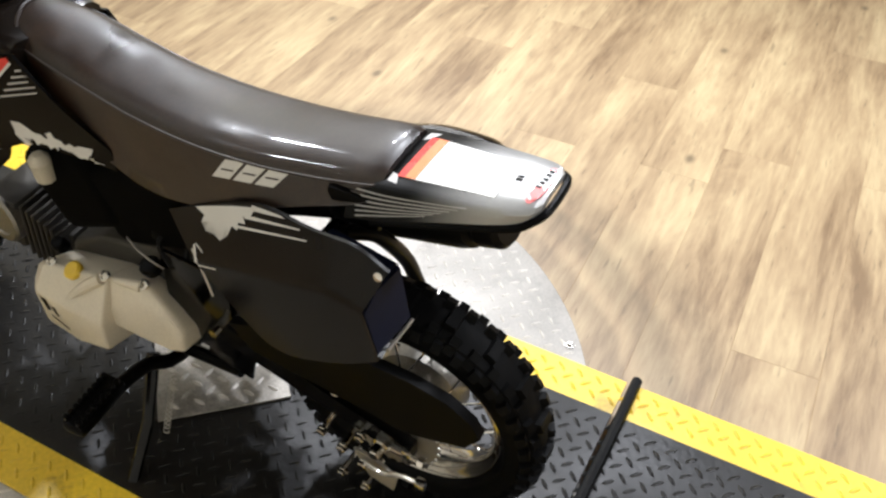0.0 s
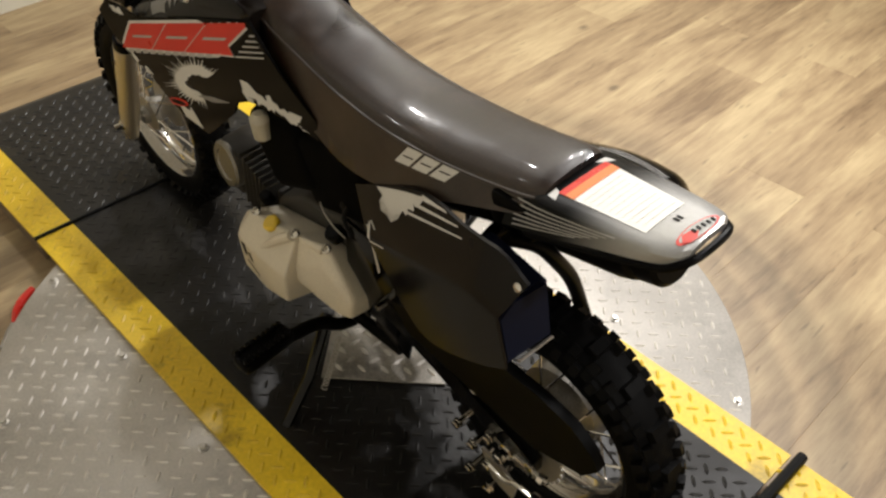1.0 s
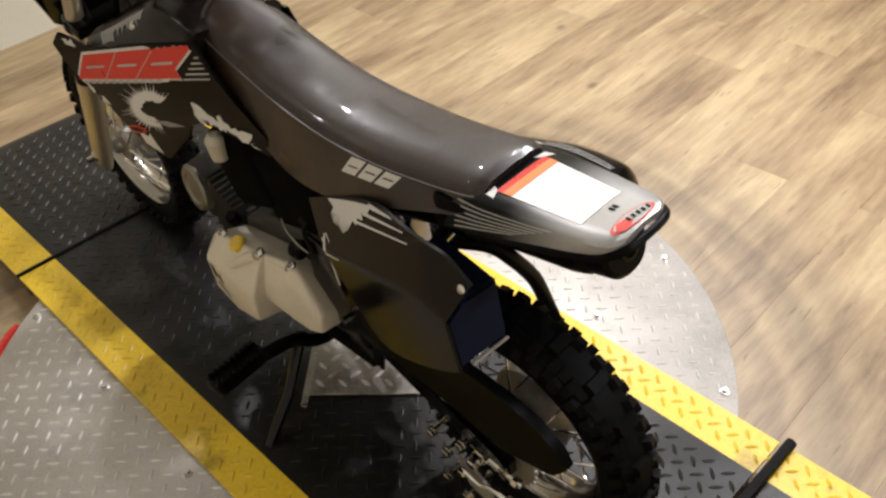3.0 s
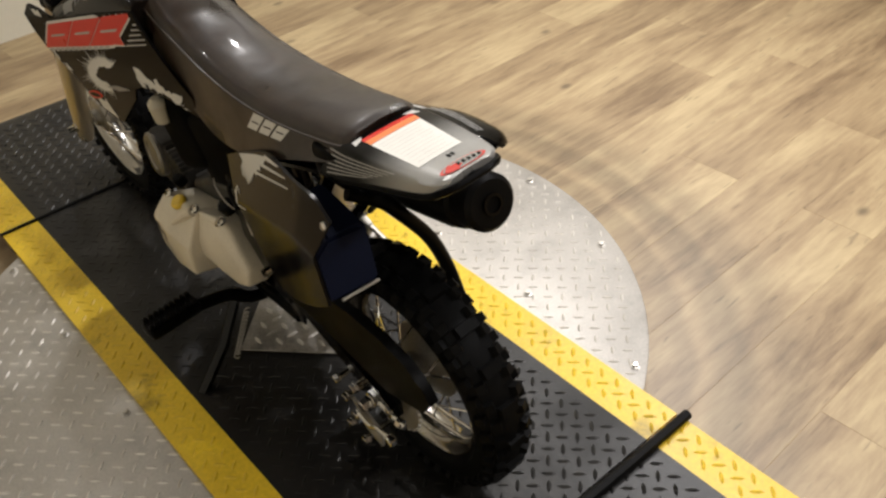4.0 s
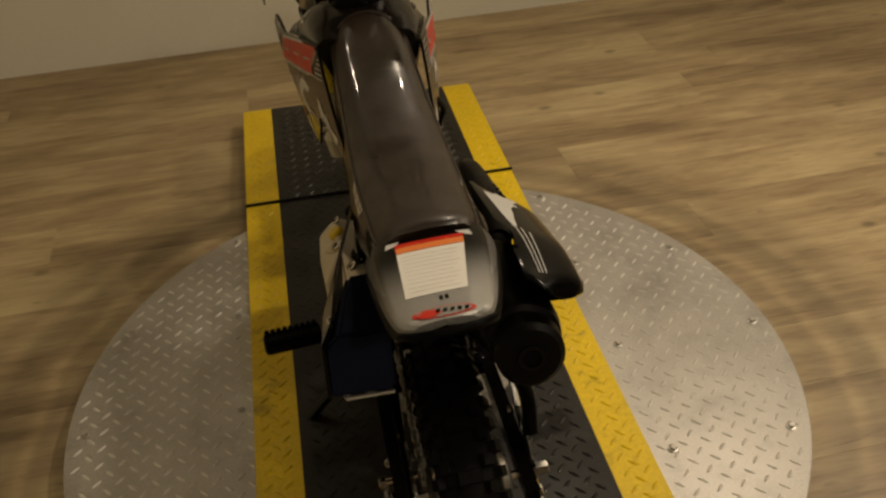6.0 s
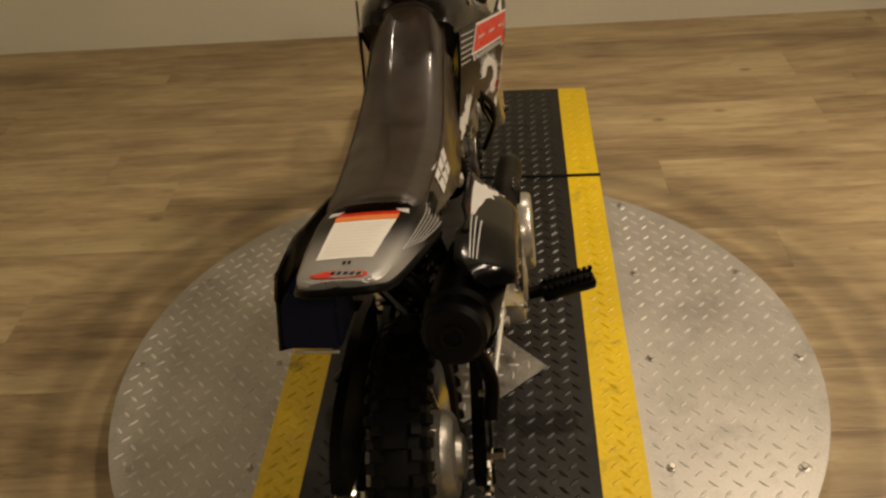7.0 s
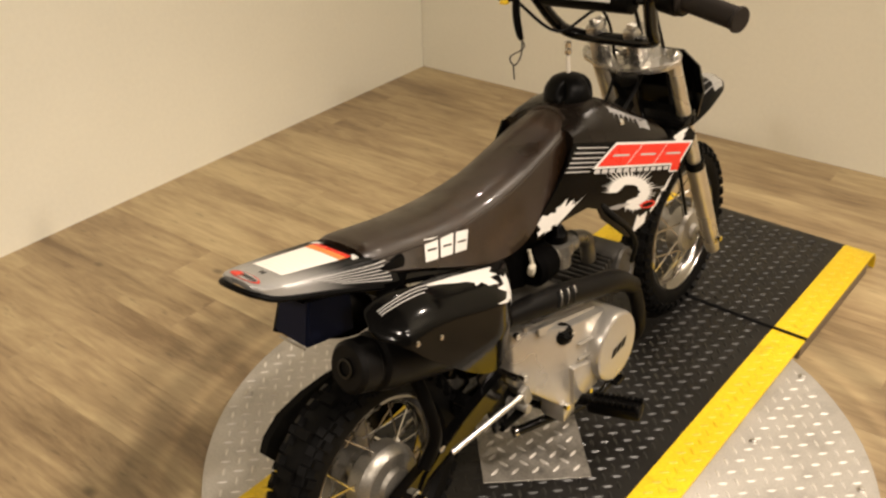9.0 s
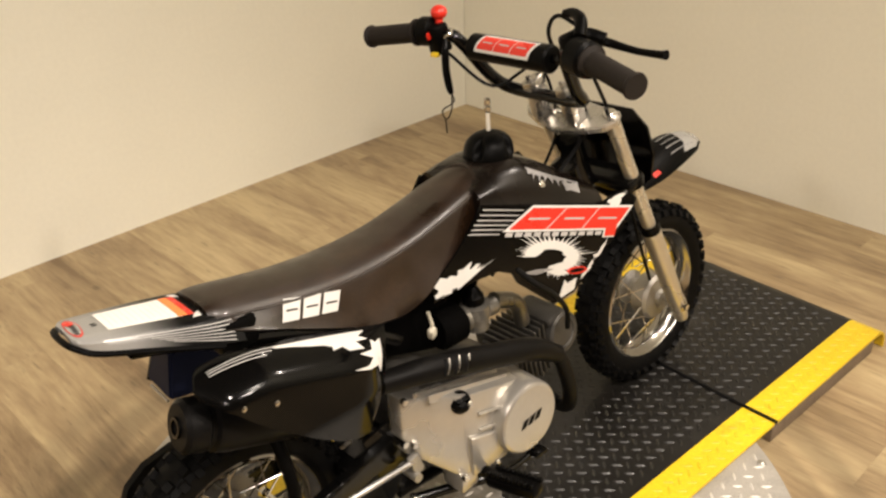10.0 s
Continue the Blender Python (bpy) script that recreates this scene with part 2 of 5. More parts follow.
GRIP = material("dark_grip_rubber", (0.014, 0.011, 0.009), 0.6, scale=120, var=0.2, bump=0.3, spec=0.15)
NAVY = material("dark_blue_plastic", (0.0075, 0.0100, 0.0240), 0.38, scale=60, var=0.15, spec=0.05)
CREAM = material("cream_plastic_connector", (0.50, 0.46, 0.36), 0.45)
CLEARTUBE = material("clear_vent_hose", (0.62, 0.58, 0.50), 0.2, scale=60, var=0.05)
GAP = material("dark_joint", (0.12, 0.085, 0.05), 0.8, spec=0.2)


# ---------------------------------------------------------------- mesh helpers
def part(name, bm, mat, parent=None, label="", angle=32):
    me = bpy.data.meshes.new(name)
    bmesh.ops.recalc_face_normals(bm, faces=bm.faces)
    bm.to_mesh(me)
    bm.free()
    me.materials.append(mat)
    for p in me.polygons:
        p.use_smooth = True
    me.set_sharp_from_angle(angle=radians(angle))
    ob = new(name, me)
    ob.parent = parent
    if label:
        tagged(ob, label)
    return ob


def thing(name, m, label, category, group="", kind=""):
    ob = new(name)
    ob.empty_display_size = 0.05
    ob.matrix_basis = m
    return tagged(ob, label, category, group, kind)


def basis(d, hint=(0, 0, 1)):
    d = Vector(d).normalized()
    h = Vector(hint)
    if abs(d.dot(h)) > 0.95:
        h = Vector((1, 0, 0))
    a = d.cross(h).normalized()
    return a, a.cross(d).normalized(), d


def catmull(rows, steps):
    """Smooth rows of numbers between the given ones."""
    r = [np.array(x, float) for x in rows]
    r = [2 * r[0] - r[1]] + r + [2 * r[-1] - r[-2]]
    out = []
    for i in range(1, len(r) - 2):
        for k in range(steps):
            s = k / steps
            out.append(0.5 * (2 * r[i] + (r[i + 1] - r[i - 1]) * s + (2 * r[i - 1] - 5 * r[i] + 4 * r[i + 1] - r[i + 2]) * s * s + (3 * r[i] - r[i - 1] - 3 * r[i + 1] + r[i + 2]) * s ** 3))
    return out + [r[-2]]


def loft(bm, rings, caps=True, closed=True):
    vs = [[bm.verts.new(Vector(p)) for p in ring] for ring in rings]
    k = len(vs[0])
    for a, b in zip(vs, vs[1:]):
        for i in range(k if closed else k - 1):
            j = (i + 1) % k
            bm.faces.new((a[i], a[j], b[j], b[i]))
    if caps:
        bm.faces.new(vs[0])
        bm.faces.new(vs[-1])
    return bm


def tube(bm, pts, r, seg=10, smooth=0):
    pts = [Vector(p) for p in pts]
    rad = list(r) if isinstance(r, (list, tuple)) else [r] * len(pts)
    if smooth:
        rows = catmull([(*p, q) for p, q in zip(pts, rad)], smooth)
        pts, rad = [Vector(x[:3]) for x in rows], [x[3] for x in rows]
    rings, side = [], None
    for i, p in enumerate(pts):
        d = (pts[min(i + 1, len(pts) - 1)] - pts[max(i - 1, 0)]).normalized()
        if side is None:
            side = basis(d)[0]
        side = (side - d * side.dot(d)).normalized()
        up = side.cross(d)
        rings.append([p + (side * math.cos(a) + up * math.sin(a)) * rad[i] for a in (2 * math.pi * k / seg for k in range(seg))])
    return loft(bm, rings)


def turned(bm, origin, axis, profile, seg=32, caps=True):
    """A turned form: profile rows of (along, radius)."""
    a, b, d = basis(axis)
    o = Vector(origin)
    rings = [[o + d * h + (a * math.cos(2 * math.pi * k / seg) + b * math.sin(2 * math.pi * k / seg)) * r for k in range(seg)] for h, r in profile]
    return loft(bm, rings, caps)


def block(bm, c, size, rot=None, bevel=0.0, seg=2):
    sub = bmesh.new()
    bmesh.ops.create_cube(sub, size=1)
    bmesh.ops.scale(sub, vec=size, verts=sub.verts)
    if bevel:
        bmesh.ops.bevel(sub, geom=sub.edges[:], offset=bevel, segments=seg, affect="EDGES", profile=0.5)
    m = Matrix.Translation(c) @ (rot.to_4x4() if rot is not None else Matrix())
    bmesh.ops.transform(sub, matrix=m, verts=sub.verts)
    return join(bm, sub)


def join(bm, sub):
    me = bpy.data.meshes.new("tmp")
    sub.to_mesh(me)
    sub.free()
    bm.from_mesh(me)
    bpy.data.meshes.remove(me)
    return bm


def slab(bm, outline, at, thick, bevel=0.0015, cuts=0):
    """A plate: an outline in (v, w), its outer face placed by at(v, w), its thickness along u."""
    sub = bmesh.new()
    f = sub.faces.new([sub.verts.new((0, v, w)) for v, w in outline])
    bmesh.ops.triangulate(sub, faces=[f])
    for _ in range(cuts):
        long = [e for e in sub.edges if e.calc_length() > 0.02]
        if long:
            bmesh.ops.subdivide_edges(sub, edges=long, cuts=1)
            bmesh.ops.triangulate(sub, faces=sub.faces[:])
    res = bmesh.ops.extrude_face_region(sub, geom=sub.faces[:])
    moved = {x for x in res["geom"] if isinstance(x, bmesh.types.BMVert)}
    for x in sub.verts:
        u = at(x.co.y, x.co.z)
        x.co.x = u - (math.copysign(thick, u) if x not in moved else 0)
    return join(bm, sub)


def tree(obs):
    bm = bmesh.new()
    for o in obs:
        bm.from_mesh(o.data)
    t = BVHTree.FromBMesh(bm)
    bm.free()
    return t


def decal(name, polys, target, origin, ray, lift, mat, parent, label="", fine=0.012):
    """Thin prints laid on a body: outlines in two coordinates that origin() turns into places, dropped along ray on to the target."""
    for poly in polys:
        sub = bmesh.new()
        f = sub.faces.new([sub.verts.new((a, b, 0)) for a, b in poly])
        bmesh.ops.triangulate(sub, faces=[f])
        for _ in range(4):
            long = [e for e in sub.edges if e.calc_length() > fine]
            if not long:
                break
            bmesh.ops.subdivide_edges(sub, edges=long, cuts=1)
            bmesh.ops.triangulate(sub, faces=sub.faces[:])
        gone = []
        for x in sub.verts:
            hit = target.ray_cast(Vector(origin(x.co.x, x.co.y)), Vector(ray))
            if hit[0] is None:
                gone.append(x)
            else:
                x.co = hit[0] - Vector(ray).normalized() * lift
        bmesh.ops.delete(sub, geom=gone, context="VERTS")
        if len(sub.faces):
            part(name, sub, mat, parent, label)
        else:
            sub.free()


def quad_cell(q, a0, a1, b0, b1):
    """A cell of a four-cornered field: corners run along the bottom, then back along the top."""
    def at(a, b):
        lo, hi = Vector(q[0]).lerp(Vector(q[1]), a), Vector(q[3]).lerp(Vector(q[2]), a)
        return tuple(lo.lerp(hi, b))
    return [at(a0, b0), at(a1, b0), at(a1, b1), at(a0, b1)]


def crescent(p, m, q, fill, n, spike, seed):
    """A paint splash: a bowed patch from p over m to q with spikes along its outer side."""
    rnd = random.Random(seed)
    p, m, q = Vector(p), Vector(m), Vector(q)
    mid = (p + q) / 2
    outer, inner = 2 * m - mid, 2 * m.lerp(mid, fill) - mid

    def at(c, t):
        return p * (1 - t) ** 2 + c * 2 * t * (1 - t) + q * t * t

    out = []
    for k in range(n):
        t = (k + 0.5) / n
        d = at(outer, min(1, t + 0.02)) - at(outer, max(0, t - 0.02))
        nrm = Vector((-d.y, d.x)).normalized()
        if nrm.dot(m - mid) < 0:
            nrm = -nrm
        h = spike * rnd.choice((0.35, 0.6, 1.0, 0.8)) * rnd.uniform(0.7, 1.15)
        side = d.normalized() * spike * rnd.uniform(-0.25, 0.25)
        out += [tuple(at(outer, k / n)), tuple(at(outer, t - 0.16 / n) + nrm * h * 0.3), tuple(at(outer, t) + nrm * h + side), tuple(at(outer, t + 0.2 / n) + nrm * h * 0.25)]
    return out + [tuple(q)] + [tuple(at(inner, 1 - k / 8)) for k in range(1, 8)] + [tuple(p)]


def ring_splash(c, a, b, turn, t0, t1, hole, n, spike, seed):
    """A burst of paint: part of an oval ring whose outer rim throws many thin spikes."""
    rnd = random.Random(seed)

    def at(k, t):
        x, y = k * a * math.cos(t), k * b * math.sin(t)
        return (c[0] + x * math.cos(turn) - y * math.sin(turn), c[1] + x * math.sin(turn) + y * math.cos(turn))

    out = []
    for k in range(n):
        t, d = t0 + (t1 - t0) * (k + 0.5) / n, (t1 - t0) / n
        far = 1 + spike * rnd.choice((0.3, 0.55, 0.9, 1.3)) * rnd.uniform(0.7, 1.2)
        lean = rnd.uniform(-0.14, 0.14) * d
        out += [at(rnd.uniform(0.92, 1.0), t - 0.36 * d), at(1 + (far - 1) * 0.35, t - 0.10 * d + lean * 0.4), at(far, t + lean), at(1 + (far - 1) * 0.3, t + 0.12 * d + lean * 0.4), at(rnd.uniform(0.92, 1.0), t + 0.36 * d)]
    inner = []
    for k in range(15):
        t = t1 + (t0 - t1) * k / 14
        inner.append(at(hole * (1.35 if k in (0, 14) else rnd.uniform(0.85, 1.15)), t))
    return out + inner


# ---------------------------------------------------------------- room
CORNER = (-1.661, 1.617, 0)
ROOM = pose(*CORNER, 0, 0, 2.0)
HIGH = 3.5


def wall(name, x0, y0, x1, y1, z0, z1, mat, label, m=ROOM):
    bm = bmesh.new()
    block(bm, ((x0 + x1) / 2, (y0 + y1) / 2, (z0 + z1) / 2), (x1 - x0, y1 - y0, z1 - z0))
    ob = part(name, bm, mat)
    ob.matrix_basis = m
    return tagged(ob, label, "wall" if "wall" in name else name, "", "structure")


wall("wall_north", -0.12, 0, 9.0, 0.12, -0.05, HIGH, WALL, "plain cream painted wall behind the turntable")
wall("wall_west", -0.12, -8.6, 0, -0.003, -0.05, HIGH, WALL, "plain cream painted side wall", pose(*CORNER, 0, 0, 2.8))
wall("wall_east", 9.0, -8.6, 9.12, 0.12, -0.05, HIGH, DIMWALL, "unseen brown wall, dark to cut bounced light")
wall("wall_south", -0.2, -8.72, 9.12, -8.6, -0.05, HIGH, DIMWALL, "unseen brown wall, dark to cut bounced light")
wall("ceiling", -0.3, -8.72, 9.12, 0.12, HIGH, HIGH + 0.08, CEIL, "unseen ceiling, dark to cut bounced light")
floor = wall("floor", -0.1, -8.6, 9.0, 0, -0.06, -0.004, GAP, "floor of pale weathered oak planks with dark scuffs")
floor["category"] = "floor"


def unseen_ceiling_light(x, y, z, watts, aim, cone, size):
    t = thing("unseen_ceiling_light", pose(x, y, HIGH), "unseen ceiling lamp on a stem, placed to balance the light", "lamp", "ceiling lamps")
    drop = HIGH - z
    bm = bmesh.new()
    turned(bm, (0, 0, 0), (0, 0, -1), [(0.0, 0.05), (0.012, 0.05), (0.014, 0.008), (drop - 0.105, 0.008), (drop - 0.103, 0.028), (drop - 0.085, 0.028)], 24)
    part("stem", bm, CEIL, t)
    d = bpy.data.lights.new("bulb", "SPOT" if aim else "POINT")
    if aim:
        d.spot_size, d.spot_blend = radians(cone), 1.0
    d.shadow_soft_size, d.energy, d.color = size, watts, LAMP_COLOUR
    o = new("bulb", d)
    o.parent = t
    o.matrix_basis = pose(0, 0, -drop)
    if aim:
        to = Vector((aim[0] - x, aim[1] - y, -z))
        o.matrix_basis = Matrix.Translation((0, 0, -drop)) @ to.to_track_quat("-Z", "Y").to_matrix().to_4x4()
    return t


for row in LAMPS:
    unseen_ceiling_light(*row)


# ---------------------------------------------------------------- the turntable and its platform
DISC_Z, MAT_Z = 0.050, 0.060
turntable = thing("turntable", pose(0, 0, 0), "round steel tread-plate turntable with bolted rim", "turntable")


def lens(verts, faces, x, y, z, a, length, width, h):
    c, s = math.cos(a), math.sin(a)
    i = len(verts)
    for px, py, pz in ((-length / 2, 0, 0), (-length * 0.18, -width / 2, 0), (length * 0.18, -width / 2, 0), (length / 2, 0, 0), (length * 0.18, width / 2, 0), (-length * 0.18, width / 2, 0), (-length * 0.22, 0, h), (length * 0.22, 0, h)):
        verts.append((x + px * c - py * s, y + px * s + py * c, z + pz))
    for f in ((0, 1, 6), (1, 2, 7, 6), (2, 3, 7), (3, 4, 7), (4, 5, 6, 7), (5, 0, 6)):
        faces.append(tuple(i + k for k in f))


def treads(name, inside, x0, x1, y0, y1, z, pitch, length, width, h, mat, parent, label):
    verts, faces = [], []
    k = int(2.2 / pitch)
    for i in range(-k, k + 1):
        for j in range(-k, k + 1):
            x, y = (i - j) * pitch * 0.7071, (i + j) * pitch * 0.7071
            if x0 < x < x1 and y0 < y < y1 and inside(x, y):
                lens(verts, faces, x, y, z, math.pi / 4 + (math.pi / 2 if (i + j) % 2 else 0), length, width, h)
    me = bpy.data.meshes.new(name)
    me.from_pydata(verts, [], faces)
    me.materials.append(mat)
    ob = new(name, me)
    ob.parent = parent
    return tagged(ob, label, kind="stuff")


bm = bmesh.new()
turned(bm, (0, 0, 0), (0, 0, 1), [(DISC_Z - 0.006, 0.619), (DISC_Z - 0.001, 0.622), (DISC_Z, 0.620)], 128)
part("deck", bm, STEEL, turntable, "bare steel tread plate disc")
bm = bmesh.new()
turned(bm, (0, 0, 0), (0, 0, 1), [(0.0, 0.585), (DISC_Z - 0.006, 0.585)], 96)
part("skirt", bm, SKIRT, turntable, "steel base ring, dark for the shade under the deck")
treads("tread_pattern", lambda x, y: x * x + y * y < 0.606 ** 2 and abs(x) > 0.315, -0.62, 0.62, -0.62, 0.62, DISC_Z - 0.0003, 0.0265, 0.0235, 0.0062, 0.0021, TREAD, turntable, "raised steel lozenge treads")


def hex_bolt():
    bm = bmesh.new()
    turned(bm, (0, 0, 0), (0, 0, 1), [(0, 0.0085), (0.0016, 0.0085), (0.002, 0.0075)], 18)
    turned(bm, (0, 0, 0.002), (0, 0, 1), [(0, 0.0055), (0.0035, 0.0055), (0.0042, 0.0045)], 6)
    return bm


bolt_spots = [(s * x, y) for s in (-1, 1) for x, y in ((0.336, 0), (0.336, 0.25), (0.336, -0.25), (0.336, 0.5), (0.336, -0.5), (0.592, 0), (0.536, 0.25), (0.536, -0.25))]
first = part("bolt", hex_bolt(), BOLT, turntable, "small zinc bolt with washer")
first.location = (*bolt_spots[0], DISC_Z)
for x, y in bolt_spots[1:]:
    o = new("bolt", first.data)
    o.parent = turntable
    o.location = (x, y, DISC_Z)


def platform_section(y0, y1, z0, label, end=0, shade_left=False):
    """A mat-covered board: black in the middle, yellow along both long edges, rounded at a free end."""
    t = thing("platform_section", pose(-0.008, 0, 0), label, "platform", "platform sections")
    ang = 0.305

    def strip(name, x0, x1, mat, lab):
        bm = bmesh.new()
        rows = [(y0, MAT_Z - 0.006, 0.0), (y0, MAT_Z, 0.0), (y1, MAT_Z, 0.0), (y1, MAT_Z - 0.006, 0.0)]
        if end > 0:
            rows = [(y0, MAT_Z - 0.006, 0), (y0, MAT_Z, 0)] + [(y1 - 0.05 + 0.05 * math.sin(a), MAT_Z - 0.05 + 0.05 * math.cos(a), 0) for a in (0, 0.3, 0.6, 0.9, 1.2, 1.57)] + [(y1, z0, 0), (y1 - 0.006, z0, 0)] + [(y1 - 0.05 + 0.044 * math.sin(a), MAT_Z - 0.05 + 0.044 * math.cos(a), 0) for a in (1.57, 1.2, 0.9, 0.6, 0.3, 0)]
        if end < 0:
            rows = [(y1, MAT_Z - 0.006, 0), (y1, MAT_Z, 0)] + [(y0 + 0.05 - 0.05 * math.sin(a), MAT_Z - 0.05 + 0.05 * math.cos(a), 0) for a in (0, 0.3, 0.6, 0.9, 1.2, 1.57)] + [(y0, z0, 0), (y0 + 0.006, z0, 0)] + [(y0 + 0.05 - 0.044 * math.sin(a), MAT_Z - 0.05 + 0.044 * math.cos(a), 0) for a in (1.57, 1.2, 0.9, 0.6, 0.3, 0)]
        loft(bm, [[(x, y, z) for y, z, _ in rows] for x in (x0, x1)])
        return part(name, bm, mat, t, lab, 50)

    strip("mat", -0.232, 0.232, RUBBER, "black rubber tread mat")
    for s in (-1, 1):
        strip("border", min(s * 0.232, s * ang), max(s * 0.232, s * ang), YELLOW, "yellow safety border")
    a, b = (y0, y1 - 0.06) if end > 0 else (y0 + 0.06, y1) if end < 0 else (y0, y1)
    treads("mat_treads", lambda x, y: abs(x) < 0.222 and not (shade_left and x < 0.03), -0.24, 0.24, a, b, MAT_Z - 0.0003, 0.0225, 0.0255, 0.0075, 0.0024, NUB, t, "raised black lozenge treads")
    if shade_left:
        treads("shaded_treads", lambda x, y: -0.222 < x < 0.03, -0.24, 0.24, a, b, MAT_Z - 0.0003, 0.0225, 0.0245, 0.0068, 0.0011, SHADED_NUB, t, "low dull lozenge treads standing for shade beside the bike")
    treads("border_treads", lambda x, y: 0.242 < abs(x) < 0.297, -0.31, 0.31, a, b, MAT_Z - 0.0003, 0.0225, 0.0255, 0.0072, 0.0018, GRUBBY, t, "raised yellow lozenge treads")
    if end:
        bm = bmesh.new()
        block(bm, (0, (y0 + y1) / 2 - 0.024 * end, (z0 + MAT_Z - 0.006) / 2), (0.598, y1 - y0 - 0.052, MAT_Z - 0.0065 - z0), None, 0.002)
        part("board", bm, BOARD, t, "brown fibrous board edge")
    return t


platform_section(-0.614, 0.614, DISC_Z, "black rubber tread mat with yellow borders lying on the turntable", shade_left=True)
platform_section(0.620, 1.122, 0.002, "mat-covered board with yellow borders ahead of the turntable", 1)
platform_section(-1.122, -0.620, 0.002, "mat-covered board with yellow borders behind the turntable", -1)


def seam_strip(y, r, lift, over, label):
    bm = bmesh.new()
    tube(bm, [(-0.307, y, MAT_Z + lift), (-0.1, y + 0.002, MAT_Z + lift), (0.15, y - 0.001, MAT_Z + lift), (0.307 + over, y, MAT_Z + lift)], r, 8, 4)
    o = part("rubber_strip", bm, CORD)
    o.location = (-0.008, 0, 0)
    return tagged(o, label, "strip", "strips over the platform joints")


seam_strip(0.617, 0.0042, 0.0015, 0.0, "thin black rubber strip over the joint between mats")
seam_strip(-0.628, 0.0085, 0.006, 0.004, "thick black rubber strip across the mat and its yellow borders")

# loose steel plate under the bike
steel_plate = thing("tread_plate", pose(0.012, -0.026, MAT_Z + 0.002, 0, 0, 43), "square bare steel tread plate lying on the mat", "plate")
bm = bmesh.new()
block(bm, (0, 0, 0.0015), (0.196, 0.2, 0.003), None, 0.0008, 1)
part("sheet", bm, PLATE, steel_plate)
treads("tread_pattern", lambda x, y: True, -0.09, 0.09, -0.092, 0.092, 0.0028, 0.0265, 0.0245, 0.0078, 0.0028, STEEL, steel_plate, "raised steel lozenge treads")

# pliers on the floor beside the disc
pl = thing("pliers", pose(-0.424, 0.489, 0.001, 0, 0, 41), "pliers with red handles lying on the planks", "tool")
for s in (-1, 1):
    bm = bmesh.new()
    tube(bm, [(0.0, 0.004 * s, 0.006), (0.03, 0.013 * s, 0.007), (0.06, 0.015 * s, 0.007), (0.09, 0.011 * s, 0.006)], [0.005, 0.007, 0.0075, 0.006], 10, 4)
    part("handle", bm, REDP, pl, "red dipped handle")
bm = bmesh.new()
block(bm, (-0.012, 0, 0.006), (0.03, 0.018, 0.009), None, 0.003)
tube(bm, [(-0.02, 0, 0.006), (-0.06, 0, 0.006)], [0.009, 0.003], 8)
part("jaw", bm, CAST, pl, "dull steel jaws")


# ---------------------------------------------------------------- the dirt bike (x right, y ahead, z up in its own frame; leans on its stand)
bike = thing("dirt_bike", pose(-0.008, 0, MAT_Z, 0, -4.2, 0), "small black youth dirt bike leaning on its stand on the turntable", "motorcycle")
FRONT, REAR = Vector((0, 0.577, 0.193)), Vector((-0.006, -0.405, 0.1900))


def seat_form():
    rows = SEAT
    rings = []
    for v, wt, we, wb, ht, hb in catmull(rows, 6):
        half = [(hb * 0.9, wb + 0.001), (hb, wb + 0.007), (hb * 0.75 + ht * 0.25 - 0.001, wb * 0.7 + we * 0.3), (hb * 0.4 + ht * 0.6, wb * 0.35 + we * 0.65), (ht + 0.003, we - 0.010), (ht + 0.001, we - 0.001), (ht - 0.006, we + 0.006), (ht * 0.66, wt - (wt - we - 0.006) * 0.4), (ht * 0.33, wt - (wt - we) * 0.1), (0, wt)]
        rings.append([(x, v, z) for x, z in half] + [(-x, v, z) for x, z in reversed(half[:-1])])
    bm = bmesh.new()
    loft(bm, rings)
    return bm


# along, top, edge height, bottom, half width at the edge, half width at the bottom
SEAT = [(0.100, 0.622, 0.606, 0.590, 0.036, 0.048), (0.085, 0.624, 0.604, 0.562, 0.044, 0.056), (0.045, 0.612, 0.596, 0.525, 0.050, 0.062), (-0.02, 0.594, 0.578, 0.490, 0.052, 0.066), (-0.09, 0.578, 0.562, 0.458, 0.054, 0.068), (-0.17, 0.570, 0.555, 0.466, 0.056, 0.071), (-0.25, 0.574, 0.558, 0.497, 0.056, 0.072), (-0.32, 0.584, 0.567, 0.527, 0.054, 0.070), (-0.385, 0.594, 0.579, 0.552, 0.051, 0.064), (-0.405, 0.592, 0.582, 0.566, 0.044, 0.054)]
seat = part("seat", seat_form(), VINYL, bike, "dark brown-black vinyl seat with a soft sheen", 60)
for s in (-1, 1):
    bm = bmesh.new()
    tube(bm, [(s * (ht + 0.0025), v, we - 0.003) for v, wt, we, wb, ht, hb in catmull(SEAT[1:], 4)], 0.0017, 6)
    part("piping", bm, VINYL, seat, "raised seam along the seat edge")
bm = bmesh.new()
tube(bm, [(x, 0.092 - 0.4 * x * x / 0.05, z) for x, z in ((-0.05, 0.585), (-0.042, 0.607), (-0.02, 0.622), (0, 0.625), (0.02, 0.622), (0.042, 0.607), (0.05, 0.585))], 0.003, 8, 3)
part("front_seam", bm, VINYL, seat)
seat_skin = tree([seat])


def side_print(name, polys, target, s, lift, mat, parent, label):
    return decal(name, polys, target, lambda v, w: (s * 0.4, v, w), (-s, 0, 0), lift, mat, parent, label)


